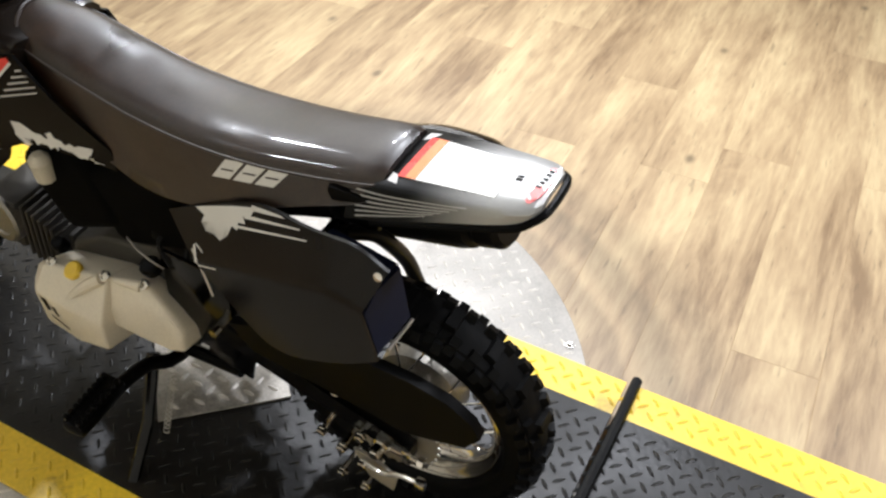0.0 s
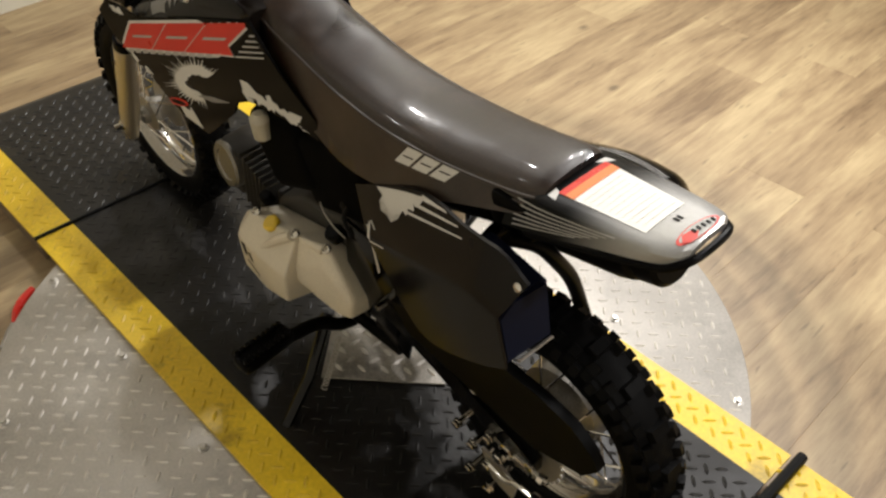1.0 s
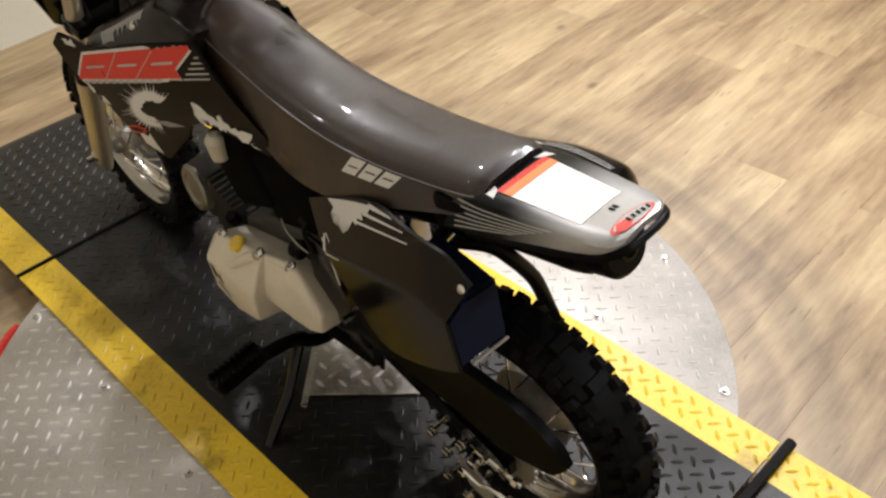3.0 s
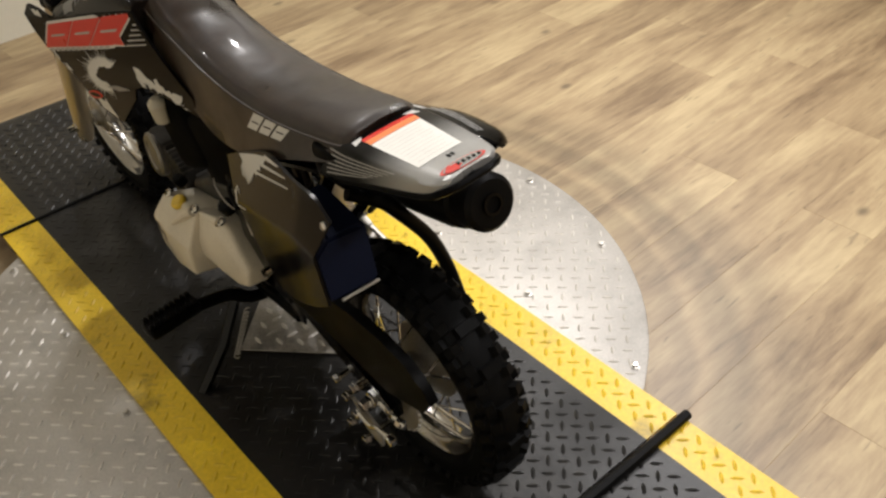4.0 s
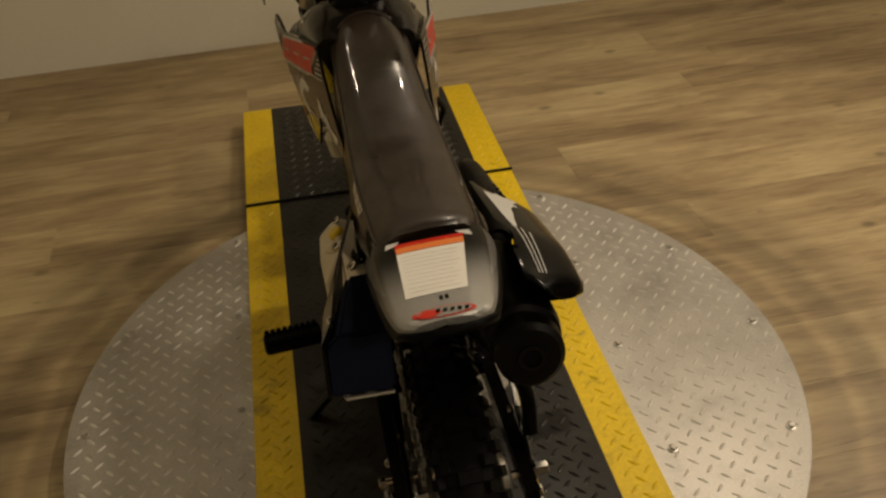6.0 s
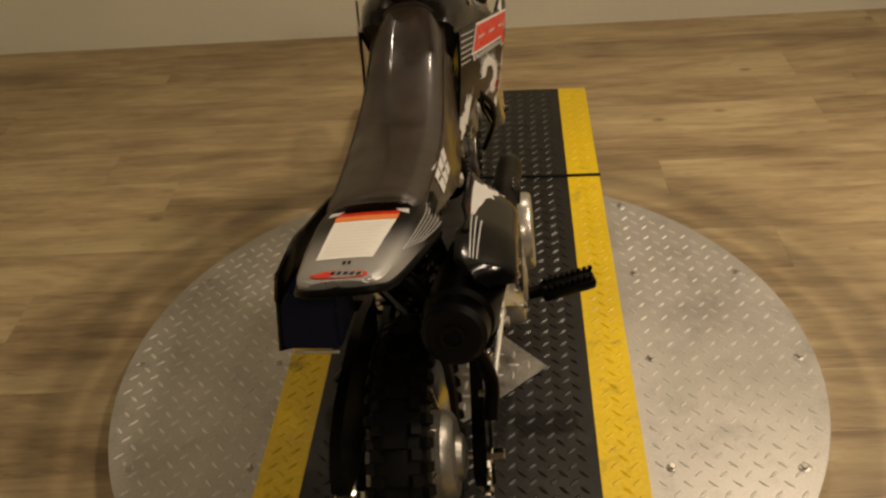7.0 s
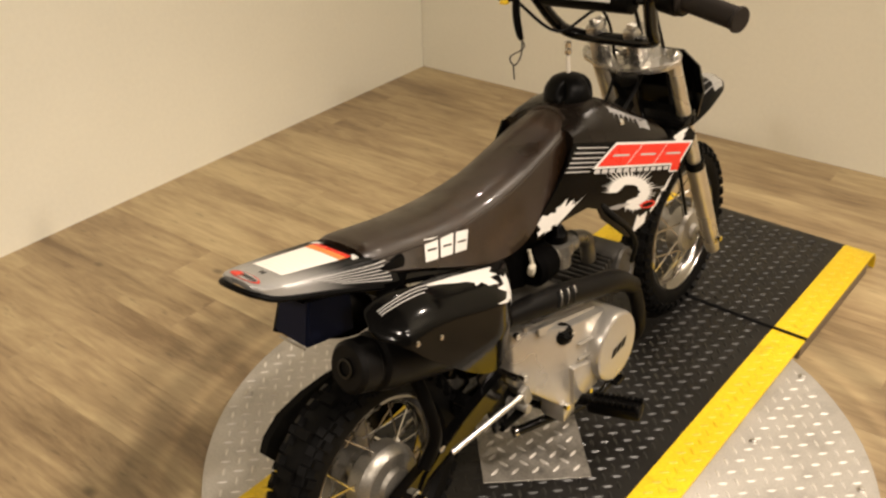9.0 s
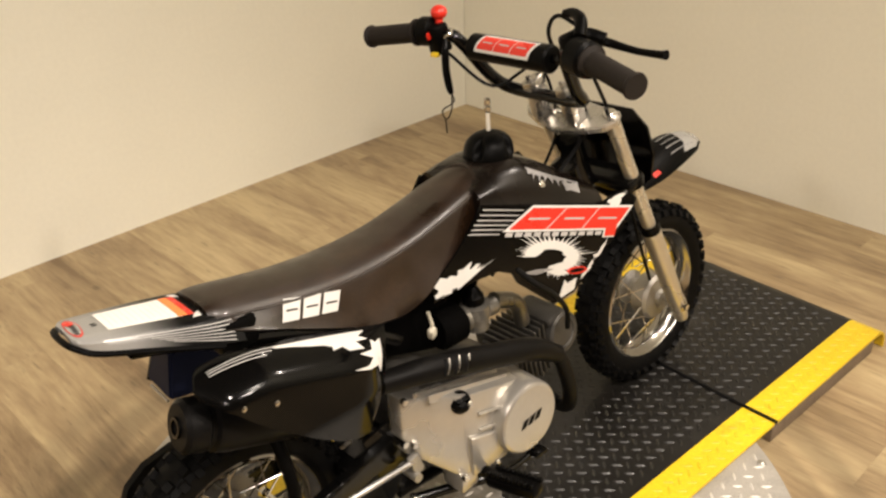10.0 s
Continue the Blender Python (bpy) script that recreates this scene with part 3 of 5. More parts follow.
def badge(q, gap=0.05):
    """Three slanted blocks in a row, each with a slit; a plain stand-in for a maker's mark."""
    return [quad_cell(q, (k + gap / 2) / 3, (k + 1 - gap / 2) / 3, 0.0, 1.0) for k in range(3)]


def slits(q):
    return [quad_cell(q, (k + 0.22) / 3, (k + 0.80) / 3, 0.45, 0.54) for k in range(3)]


side_print("print", badge([(-0.316, 0.539), (-0.222, 0.518), (-0.209, 0.544), (-0.303, 0.566)], 0.16), seat_skin, 1, 0.0009, WHITE, seat, "white block emblem printed on the seat side")
side_print("print", badge([(-0.195, 0.522), (-0.283, 0.539), (-0.303, 0.562), (-0.215, 0.549)], 0.16), seat_skin, -1, 0.0009, WHITE, seat, "white block emblem printed on the seat side")
side_print("slit", slits([(-0.316, 0.539), (-0.222, 0.518), (-0.209, 0.544), (-0.303, 0.566)]), seat_skin, 1, 0.0014, VINYL, seat, "dark slit in the print")
side_print("slit", slits([(-0.195, 0.522), (-0.283, 0.539), (-0.303, 0.562), (-0.215, 0.549)]), seat_skin, -1, 0.0014, VINYL, seat, "dark slit in the print")


# fuel tank, cap, shrouds
def ring_form(rows, steps=5, squareness=0.62):
    rings = []
    for v, a, wt, b, wb in catmull(rows, steps):
        half = [(0, wb), (b * 0.8, wb), (b, wb + 0.006), (b * 0.55 + a * 0.45, wb * 0.5 + wt * 0.5), (a + 0.006, wt - 0.012), (a, wt - 0.004), (a * 0.6, wt), (0, wt + 0.002)]
        rings.append([(x, v, z) for x, z in half] + [(-x, v, z) for x, z in reversed(half[1:-1])])
    bm = bmesh.new()
    loft(bm, rings)
    return bm


TANK = [(0.060, 0.034, 0.604, 0.050, 0.50), (0.10, 0.044, 0.622, 0.062, 0.49), (0.155, 0.052, 0.626, 0.080, 0.48), (0.21, 0.054, 0.606, 0.096, 0.49), (0.26, 0.050, 0.578, 0.108, 0.49), (0.31, 0.046, 0.548, 0.116, 0.49)]


def tank_form():
    """The tank: a rounded back whose shoulders run out to the shrouds' upper edges."""
    rings = []
    for v, a, wt, b, wb in catmull(TANK, 6):
        ring = []
        for s, up in ((1, 0.0), (-1, 0.016)):
            eu, ew = 0.063 + 0.17 * v, 0.583 - 0.275 * (v - 0.056) + up
            ew = min(ew, wt - 0.004)
            half = [(0, wb), (b * 0.7, wb), (b * 0.9, wb + 0.01), (eu - 0.004, ew - 0.014), (eu - 0.001, ew - 0.003), (eu - 0.006, ew + 0.003)]
            for f in (0.25, 0.5, 0.75):
                half.append((eu + (a - eu) * f + 0.006 * math.sin(f * math.pi), ew + (wt - ew) * f + 0.009 * math.sin(f * math.pi)))
            half += [(a - 0.004, wt), (a * 0.5, wt + 0.003), (0, wt + 0.004)]
            pts = [(s * x, v, z) for x, z in half]
            ring = ring + pts if s > 0 else ring + [p for p in reversed(pts[1:-1])]
        rings.append(ring)
    bm = bmesh.new()
    loft(bm, rings)
    return bm


tank = part("fuel_tank", tank_form(), TANKB, bike, "brown-black plastic fuel tank", 50)
cap = bmesh.new()
rings = []
for h, r, notch in ((0, 0.041, 0.0), (0.006, 0.0425, 0.0), (0.012, 0.0420, 0.30), (0.022, 0.0400, 0.34), (0.030, 0.0355, 0.26), (0.036, 0.0290, 0.10), (0.040, 0.0200, 0.0), (0.0422, 0.0100, 0.0), (0.0426, 0.002, 0.0)):
    ring = []
    for k in range(72):
        a = 2 * math.pi * k / 72
        q = r * (1 - notch * max(0.0, math.cos(4 * (a - 0.35))) ** 5)
        ring.append((q * math.cos(a), 0.148 + 0.10 * h + q * math.sin(a), 0.624 + h))
    rings.append(ring)
loft(cap, rings)
fuel_cap = part("fuel_cap", cap, SATIN, tank, "round black fuel cap with finger notches", 45)
bm = bmesh.new()
tube(bm, [(0, 0.152, 0.668), (-0.001, 0.153, 0.70)], 0.0035, 10)
part("vent_tube", bm, CLEARTUBE, tank, "clear vent hose")
bm = bmesh.new()
turned(bm, (-0.001, 0.153, 0.698), (0, 0, 1), [(0, 0.004), (0.003, 0.0058), (0.010, 0.0058), (0.012, 0.0042), (0.015, 0.0058), (0.022, 0.0055), (0.024, 0.003)], 14)
part("vent_valve", bm, CHROME, tank, "silver one-way valve")
for s in (-1, 1):
    bm = bmesh.new()
    turned(bm, (s * 0.083, 0.185, 0.583 + (0.008 if s < 0 else 0)), (s, 0.2, 0.6), [(0, 0.007), (0.003, 0.006), (0.005, 0.002)], 14)
    part("tank_screw", bm, CHROME, tank, "chrome screw")

SHROUD = [(0.056, 0.586), (0.10, 0.5745), (0.158, 0.559), (0.225, 0.541), (0.287, 0.523), (0.32, 0.530), (0.349, 0.531), (0.369, 0.51), (0.355, 0.487), (0.337, 0.466), (0.31, 0.446), (0.285, 0.428), (0.26, 0.40), (0.234, 0.372), (0.19, 0.362), (0.197, 0.385), (0.193, 0.404), (0.15, 0.418), (0.112, 0.432), (0.100, 0.455), (0.072, 0.468), (0.03, 0.466), (-0.01, 0.462), (-0.048, 0.454), (-0.047, 0.484), (-0.024, 0.503), (0.004, 0.527), (0.032, 0.556)]


def shroud_u(v, w):
    return 0.066 + 0.17 * v + 0.008 * math.sin((w - 0.36) / 0.22 * math.pi)


for s in (-1, 1):
    up = 0.0 if s > 0 else 0.017
    bm = bmesh.new()
    slab(bm, [(v, w + up) for v, w in SHROUD], lambda v, w: s * shroud_u(v, w), 0.004, cuts=4)
    sh = part("tank_shroud", bm, GLOSS, bike, "glossy black shroud with red block emblem and white splashes", 40)
    skin = tree([sh])
    if s > 0:
        field = [(0.098, 0.534), (0.318, 0.470), (0.352, 0.498), (0.150, 0.556)]
        leg = [(0.293, 0.462), (0.316, 0.456), (0.322, 0.474), (0.298, 0.480)]
        lines = [(0.046, 0.581, 0.086), (0.040, 0.574, 0.082), (0.034, 0.567, 0.078), (0.028, 0.561, 0.073), (0.022, 0.555, 0.069), (0.016, 0.549, 0.065)]
        small = [(0.088, 0.524), (0.288, 0.466), (0.291, 0.472), (0.091, 0.531)]
        marks = [ring_splash((0.182, 0.459), 0.062, 0.028, -0.42, 3.4, -1.6, 0.46, 34, 0.55, 3), ring_splash((0.200, 0.428), 0.030, 0.010, -0.35, -0.4, -3.4, 0.15, 9, 0.6, 4), ring_splash((0.004, 0.475), 0.042, 0.015, 0.14, 0.25, 4.3, 0.12, 19, 0.75, 5), ring_splash((0.336, 0.520), 0.032, 0.016, -0.3, 1.2, 4.6, 0.1, 9, 0.8, 6), ring_splash((0.285, 0.428), 0.030, 0.008, 0.75, 0.6, 3.8, 0.1, 7, 0.8, 7)]
    else:
        field = [(0.332, 0.479), (0.116, 0.540), (0.050, 0.604), (0.299, 0.527)]
        leg = [(0.113, 0.541), (0.089, 0.547), (0.098, 0.562), (0.121, 0.556)]
        lines = [(0.048 + 0.0075 * k, 0.593 - 0.0095 * k, -0.024 - 0.012 * k) for k in range(6)]
        small = [(0.322, 0.474), (0.130, 0.530), (0.127, 0.537), (0.321, 0.480)]
        marks = [ring_splash((0.176, 0.474), 0.054, 0.028, -0.42, 2.75, -1.5, 0.48, 32, 0.50, 13), ring_splash((0.018, 0.478), 0.048, 0.019, 0.26, -0.4, 3.3, 0.12, 21, 0.55, 15), ring_splash((0.322, 0.535), 0.036, 0.012, -1.2, 1.4, 4.6, 0.1, 8, 0.8, 16), ring_splash((0.300, 0.455), 0.020, 0.008, 0.6, 0.4, 3.6, 0.1, 6, 0.8, 17)]
    side_print("backing", [quad_cell(field, -0.022, 1.022, -0.11, 1.11), [tuple(Vector(p) + (Vector(p) - Vector(leg[2])) * 0.14) for p in leg]], skin, s, 0.0006, WHITE, sh, "white outline of the emblem")
    side_print("emblem", badge(field, 0.03) + [leg], skin, s, 0.0013, RED, sh, "red block emblem")
    side_print("slit", slits(field), skin, s, 0.0016, GREYL, sh, "pale slit in the emblem")
    side_print("stripe", [[(a, b), (a + d, b - 0.29 * d), (a + d, b - 0.29 * d + 0.0016), (a, b + 0.0026)] for a, b, d in lines], skin, s, 0.0007, GREYL, sh, "thin pale speed stripe")
    side_print("small_bar", [quad_cell(small, (k + 0.12) / 11, (k + 0.86) / 11, 0, 1) for k in range(11)], skin, s, 0.0009, GREYL, sh, "one of a row of small pale bars")
    for mk in marks:
        side_print("splash", [mk], skin, s, 0.0007, WHITE, sh, "white paint splash")
    side_print("splash", [[(0.198, 0.368 + up), (0.232, 0.378 + up), (0.236, 0.400 + up), (0.215, 0.396 + up), (0.209, 0.405 + up)]], skin, s, 0.0007, WHITE, sh, "white fin print")
    side_print("wing_print", [[(0.112, 0.450 + up), (0.150, 0.446 + up), (0.190, 0.434 + up), (0.150, 0.436 + up)]], skin, s, 0.0007, GREY, sh, "grey wing print")
    oval = [(0.235 + 0.023 * math.cos(a), 0.415 + 0.0075 * math.sin(a) - 0.006 * math.cos(a) + up * 0.3) for a in (k * math.pi / 10 for k in range(20))]
    side_print("oval_badge", [oval], skin, s, 0.0012, RED, sh, "small red oval badge")
    side_print("oval_mark", [[(0.235 + 0.75 * (a - 0.235), 0.415 + up * 0.3 + 0.55 * (b - 0.415 - up * 0.3)) for a, b in oval]], skin, s, 0.0017, SATIN, sh, "dark centre of the badge")
    tk = tree([tank])
    side_print("splash", [crescent((0.165, 0.615), (0.21, 0.585), (0.275, 0.557), 0.9, 9, 0.016, 21)], tk, s, 0.0012, GREY, tank, "grey paint splash")

# tail: silver rear fender
TAIL = [(-0.370, 0.050, 0.572, 0.069, 0.538), (-0.41, 0.053, 0.583, 0.067, 0.549), (-0.46, 0.051, 0.592, 0.061, 0.565), (-0.51, 0.047, 0.600, 0.053, 0.579), (-0.544, 0.042, 0.606, 0.045, 0.590), (-0.559, 0.036, 0.609, 0.038, 0.597), (-0.566, 0.026, 0.610, 0.027, 0.601)]


def bend(v):
    """The tail stands a little out of line with the seat."""
    return 0.060 * min(0.0, v + 0.395)


def tail_form(rows, drop, inset):
    rings = []
    for v, a, wt, b, wb in catmull(rows, 5):
        a, b = a - inset, b - inset
        half = [(0, wb + 0.004 - drop), (b * 0.85, wb - drop), (b, wb + 0.001 - drop), ((a + b) / 2 + 0.001, (wt + wb) / 2 - drop), (a + 0.002, wt - 0.004 - drop), (a - 0.003, wt - drop), (a * 0.5, wt + 0.0015 - drop), (0, wt + 0.002 - drop)]
        rings.append([(x + bend(v), v, z) for x, z in half] + [(bend(v) - x, v, z) for x, z in reversed(half[1:-1])])
    bm = bmesh.new()
    loft(bm, rings)
    return bm


tail = part("rear_fender", tail_form(TAIL, 0, 0), FADE, bike, "silver rear fender with stickers", 40)
bm = bmesh.new()
tube(bm, [(x + bend(v), v, z) for x, v, z in ((-0.066, -0.40, 0.543), (-0.058, -0.475, 0.568), (-0.046, -0.542, 0.587), (-0.037, -0.562, 0.597), (-0.02, -0.571, 0.602), (0.02, -0.571, 0.602), (0.037, -0.562, 0.597), (0.046, -0.542, 0.587), (0.058, -0.475, 0.568), (0.066, -0.40, 0.543))], 0.0042, 8, 4)
part("fender_lip", bm, SATIN, tail, "black lip under the fender edge")
rows = [(v, 0.03, wb - 0.004, b * 0.8, wb - 0.014) for v, a, wt, b, wb in TAIL[:4]]
bm = ring_form(rows, 3)
part("fender_underside", bm, SATIN, tail, "black undertray")
tail_skin = tree([tail])


def top_print(name, polys, mat, label, lift=0.0006):
    return decal(name, polys, tail_skin, lambda a, b: (a, b, 0.8), (0, 0, -1), lift, mat, tail, label)


top_print("label_sheet", [[(-0.0362, -0.430), (0.0310, -0.432), (0.0175, -0.521), (-0.0390, -0.520)]], PAPER, "white paper warning label")
top_print("label_band", [[(-0.0360, -0.4150), (0.0325, -0.4170), (0.0318, -0.4255), (-0.0361, -0.4235)]], REDP, "red band of the label", 0.0011)
top_print("label_band", [[(-0.0361, -0.4235), (0.0318, -0.4255), (0.0302, -0.4370), (-0.0363, -0.4350)]], ORANGE, "orange band of the label", 0.0012)
top_print("label_print", [[(-0.033, -0.4440 - 0.0075 * k), (0.024 - 0.003 * (k % 3) - 0.0011 * k, -0.4455 - 0.0075 * k), (0.024 - 0.003 * (k % 3) - 0.0011 * k, -0.4463 - 0.0075 * k), (-0.033, -0.4448 - 0.0075 * k)] for k in range(10)], PRINT, "rows of tiny print", 0.0011)
top_print("small_mark", [[(-0.010, -0.527), (-0.007, -0.527), (-0.007, -0.534), (-0.010, -0.534)], [(-0.005, -0.527), (-0.002, -0.527), (-0.002, -0.534), (-0.005, -0.534)]], SATIN, "two small dark marks")
def badge_oval(k, n=28):
    return [(-0.010 + k * 0.028 * math.cos(a), -0.554 + k * 0.0088 * math.sin(a) - 0.05 * k * 0.028 * math.cos(a)) for a in (j * 2 * math.pi / n for j in range(n))]


top_print("oval_badge", [badge_oval(1.0)], RED, "red oval badge")
top_print("oval_mark", [badge_oval(0.86)], SILVER, "silver field of the badge", 0.0010)
top_print("oval_swoosh", [[(-0.034, -0.5545), (-0.030, -0.5600), (-0.022, -0.5612), (-0.012, -0.5560), (-0.016, -0.5500), (-0.026, -0.5480)]], RED, "red swoosh on the badge", 0.0014)
top_print("oval_bar", [[(-0.016 + 0.0062 * k, -0.5498 - 0.0008 * k), (-0.0125 + 0.0062 * k, -0.5500 - 0.0008 * k), (-0.0140 + 0.0062 * k, -0.5560 - 0.0006 * k), (-0.0175 + 0.0062 * k, -0.5558 - 0.0006 * k)] for k in range(5)], SATIN, "small dark bar on the badge", 0.0016)
top_print("corner_print", [[(0.0400, -0.411), (0.026, -0.409), (0.030, -0.416), (0.0415, -0.424)]], WHITE, "white corner print")
top_print("corner_print", [[(-0.0435, -0.408), (-0.030, -0.407), (-0.034, -0.415), (-0.046, -0.420)]], WHITE, "white corner print")
for s in (-1, 1):
    side_print("stripe", [[(-0.378 - 0.001 * k, 0.570 - 0.0046 * k), (-0.500 + 0.008 * k, 0.5955 - 0.0042 * k), (-0.500 + 0.008 * k, 0.5946 - 0.0042 * k), (-0.378 - 0.001 * k, 0.5686 - 0.0046 * k)] for k in range(6)], tail_skin, s, 0.0008, GREYL, tail, "fine pale stripe")
bm = bmesh.new()
block(bm, (0, -0.375, 0.545), (0.125, 0.06, 0.045), None, 0.008)
part("seat_base", bm, SATIN, bike, "black plastic base under the seat")

# side panels


def panel_top(v):
    return 0.562 - 0.30 * (v + 0.445) - 0.9 * max(0.0, -0.370 - v) ** 1.5


def panel_u(v, w):
    top = panel_top(v)
    ahead = min(1, max(0, (-0.150 - v) / 0.12))
    low = min(1, max(0, (0.415 - w) / 0.06))
    down = min(1, max(0, (top - w) / 0.042))
    behind = min(1, max(0, (v + 0.475) / 0.04))
    return 0.088 + (0.060 - 0.012 * low) * math.sin(down * math.pi / 2) ** 0.7 * math.sin(ahead * math.pi / 2) * (0.55 + 0.45 * math.sin(behind * math.pi / 2))


def shell(tops, bottoms, at, thick, n=40, m=26, notch=0.0):
    """A smooth moulded plate between an upper and a lower edge."""
    def edge(pts):
        rows = catmull(pts, 12)
        return [rows[round(k * (len(rows) - 1) / n)] for k in range(n + 1)]
    bm = bmesh.new()
    skins = []
    for inner in (0, 1):
        grid = []
        for i, (a, b) in enumerate(zip(edge(tops), edge(bottoms))):
            col = []
            for k in range(m + 1):
                v, w = a + (b - a) * k / m
                v += notch * (1 - abs(2 * k / m - 1)) * (1 - i / n) ** 8
                u = at(v, w)
                col.append(bm.verts.new((u - math.copysign(thick, u) * inner, v, w)))
            grid.append(col)
        for c, d in zip(grid, grid[1:]):
            for k in range(m):
                bm.faces.new((c[k], c[k + 1], d[k + 1], d[k]))
        skins.append(grid)
    o, p = skins
    for k in range(m):
        for e in (0, n):
            bm.faces.new((o[e][k], o[e][k + 1], p[e][k + 1], p[e][k]))
    for k in range(n):
        for e in (0, m):
            bm.faces.new((o[k][e], o[k + 1][e], p[k + 1][e], p[k][e]))
    return bm


pr = part("side_panel", shell([(-0.472, 0.528), (-0.455, panel_top(-0.455)), (-0.40, panel_top(-0.40)), (-0.32, 0.5245), (-0.247, 0.5026), (-0.205, 0.490), (-0.164, 0.478)], [(-0.470, 0.518), (-0.443, 0.498), (-0.412, 0.466), (-0.365, 0.425), (-0.318, 0.386), (-0.275, 0.358), (-0.243, 0.353)], panel_u, 0.004), GLOSS, bike, "bulging glossy black side panel over the muffler", 70)
skin = tree([pr])
def panel_print(polys, mat, label):
    return decal("print", polys, skin, lambda a, b: (a, b, 0.8), (0, 0, -1), 0.0008, mat, pr, label)


panel_print([[(0.0935, -0.205), (0.0940, -0.250), (0.0955, -0.300), (0.0980, -0.352), (0.1020, -0.352), (0.1050, -0.325), (0.1085, -0.305), (0.1110, -0.283), (0.1160, -0.272), (0.1215, -0.276), (0.1180, -0.258), (0.1255, -0.252), (0.1170, -0.243), (0.1230, -0.226), (0.1120, -0.232), (0.1080, -0.210), (0.1030, -0.222)]], WHITE, "white paint splash along the top")
panel_print([[(0.0985 + d, -0.345 - 2.0 * d), (0.0995 + 0.8 * d, -0.395 - d), (0.1000 + 0.6 * d, -0.448), (0.1012 + 0.6 * d, -0.448), (0.1010 + 0.8 * d, -0.395 - d), (0.1003 + d, -0.345 - 2.0 * d)] for d in (0.0, 0.0055, 0.0115)], GREYL, "fine grey stripe")
side_print("splash", [[(-0.187, 0.472), (-0.210, 0.438), (-0.214, 0.452), (-0.232, 0.457), (-0.262, 0.472), (-0.234, 0.464), (-0.219, 0.466), (-0.240, 0.481), (-0.214, 0.473), (-0.206, 0.480), (-0.200, 0.474)]], skin, 1, 0.0008, WHITE, pr, "white paint splash at the front corner")
for v, w in ((-0.430, 0.500), (-0.385, 0.485)):
    bm = bmesh.new()
    turned(bm, (panel_u(v, w), v, w), (1, 0, 0.2), [(-0.002, 0.0042), (0.0015, 0.0036), (0.0022, 0.0015)], 12)
    part("panel_screw", bm, CHROME, pr, "chrome screw")


def panel_l(v, w):
    ridge = min(0.486, 0.429 - 0.35 * (v + 0.216))
    out = 0.105 - 0.12 * (v + 0.216)
    return -(out - 0.41 * (w - ridge) if w > ridge else out + 0.06 * (ridge - w))


bm = shell([(-0.447, 0.536), (-0.40, 0.544), (-0.34, 0.534), (-0.265, 0.522), (-0.178, 0.480), (-0.124, 0.450)], [(-0.441, 0.424), (-0.40, 0.394), (-0.33, 0.354), (-0.290, 0.344), (-0.262, 0.352), (-0.232, 0.370)], panel_l, 0.004, notch=0.022)
pll = part("side_panel", bm, PANELB, bike, "satin black side panel with white splash", 22)
skin = tree([pll])
side_print("splash", [[(-0.172, 0.476), (-0.200, 0.490), (-0.232, 0.505), (-0.268, 0.520), (-0.262, 0.508), (-0.250, 0.502), (-0.255, 0.496), (-0.243, 0.492), (-0.243, 0.483), (-0.234, 0.484), (-0.228, 0.470), (-0.224, 0.477), (-0.217, 0.459), (-0.214, 0.471), (-0.206, 0.461), (-0.205, 0.472), (-0.192, 0.458), (-0.196, 0.470), (-0.184, 0.465), (-0.188, 0.474)]], skin, -1, 0.0008, WHITE, pll, "white paint splash")
side_print("stripe", [[(v0, w0), (v1, w1), (v1, w1 - 0.0016), (v0, w0 - h)] for v0, w0, v1, w1, h in ((-0.262, 0.520, -0.312, 0.531, 0.006), (-0.252, 0.505, -0.334, 0.5295, 0.004), (-0.243, 0.489, -0.345, 0.5235, 0.003))], skin, -1, 0.0008, WHITE, pll, "white speed stripes")
side_print("drip", [[(-0.172, 0.433), (-0.176, 0.4335), (-0.181, 0.412), (-0.212, 0.423), (-0.212, 0.4208), (-0.181, 0.4095), (-0.177, 0.407)], [(-0.176, 0.437), (-0.189, 0.4325), (-0.189, 0.4305), (-0.176, 0.4345)]], skin, -1, 0.0008, WHITE, pll, "thin white paint drips")
bm = bmesh.new()
turned(bm, (panel_l(-0.437, 0.528), -0.437, 0.528), (-1, 0, 0.4), [(-0.002, 0.006), (0.002, 0.005), (0.003, 0.002)], 12)
part("panel_screw", bm, CHROME, pll, "chrome screw")

# box under the tail
bm = bmesh.new()
loft(bm, [[(-0.134, -0.441, 0.426), (-0.062, -0.441, 0.418), (-0.058, -0.428, 0.492), (-0.112, -0.430, 0.500), (-0.127, -0.420, 0.478)], [(-0.106, -0.345, 0.400), (-0.062, -0.345, 0.400), (-0.058, -0.345, 0.510), (-0.090, -0.345, 0.510), (-0.108, -0.345, 0.470)]])
bmesh.ops.recalc_face_normals(bm, faces=bm.faces)
bmesh.ops.bevel(bm, geom=bm.edges[:], offset=0.004, segments=2, affect="EDGES")
bx = part("tool_box", bm, NAVY, bike, "dark blue plastic box hung under the tail")
bm = bmesh.new()
tube(bm, [(-0.117, -0.4425, 0.4225), (-0.065, -0.4425, 0.4185)], 0.0022, 6)
part("box_lip", bm, CAST, bx, "thin grey lower edge")
bm = bmesh.new()
tube(bm, [(-0.02, -0.330, 0.46), (0.015, -0.345, 0.435), (0.040, -0.352, 0.400), (0.075, -0.354, 0.34), (0.094, -0.358, 0.28), (0.090, -0.385, 0.235)], 0.010, 12, 5)
part("mudguard_rib", bm, SATIN, bike, "curved black mudguard rib over the rear tyre")

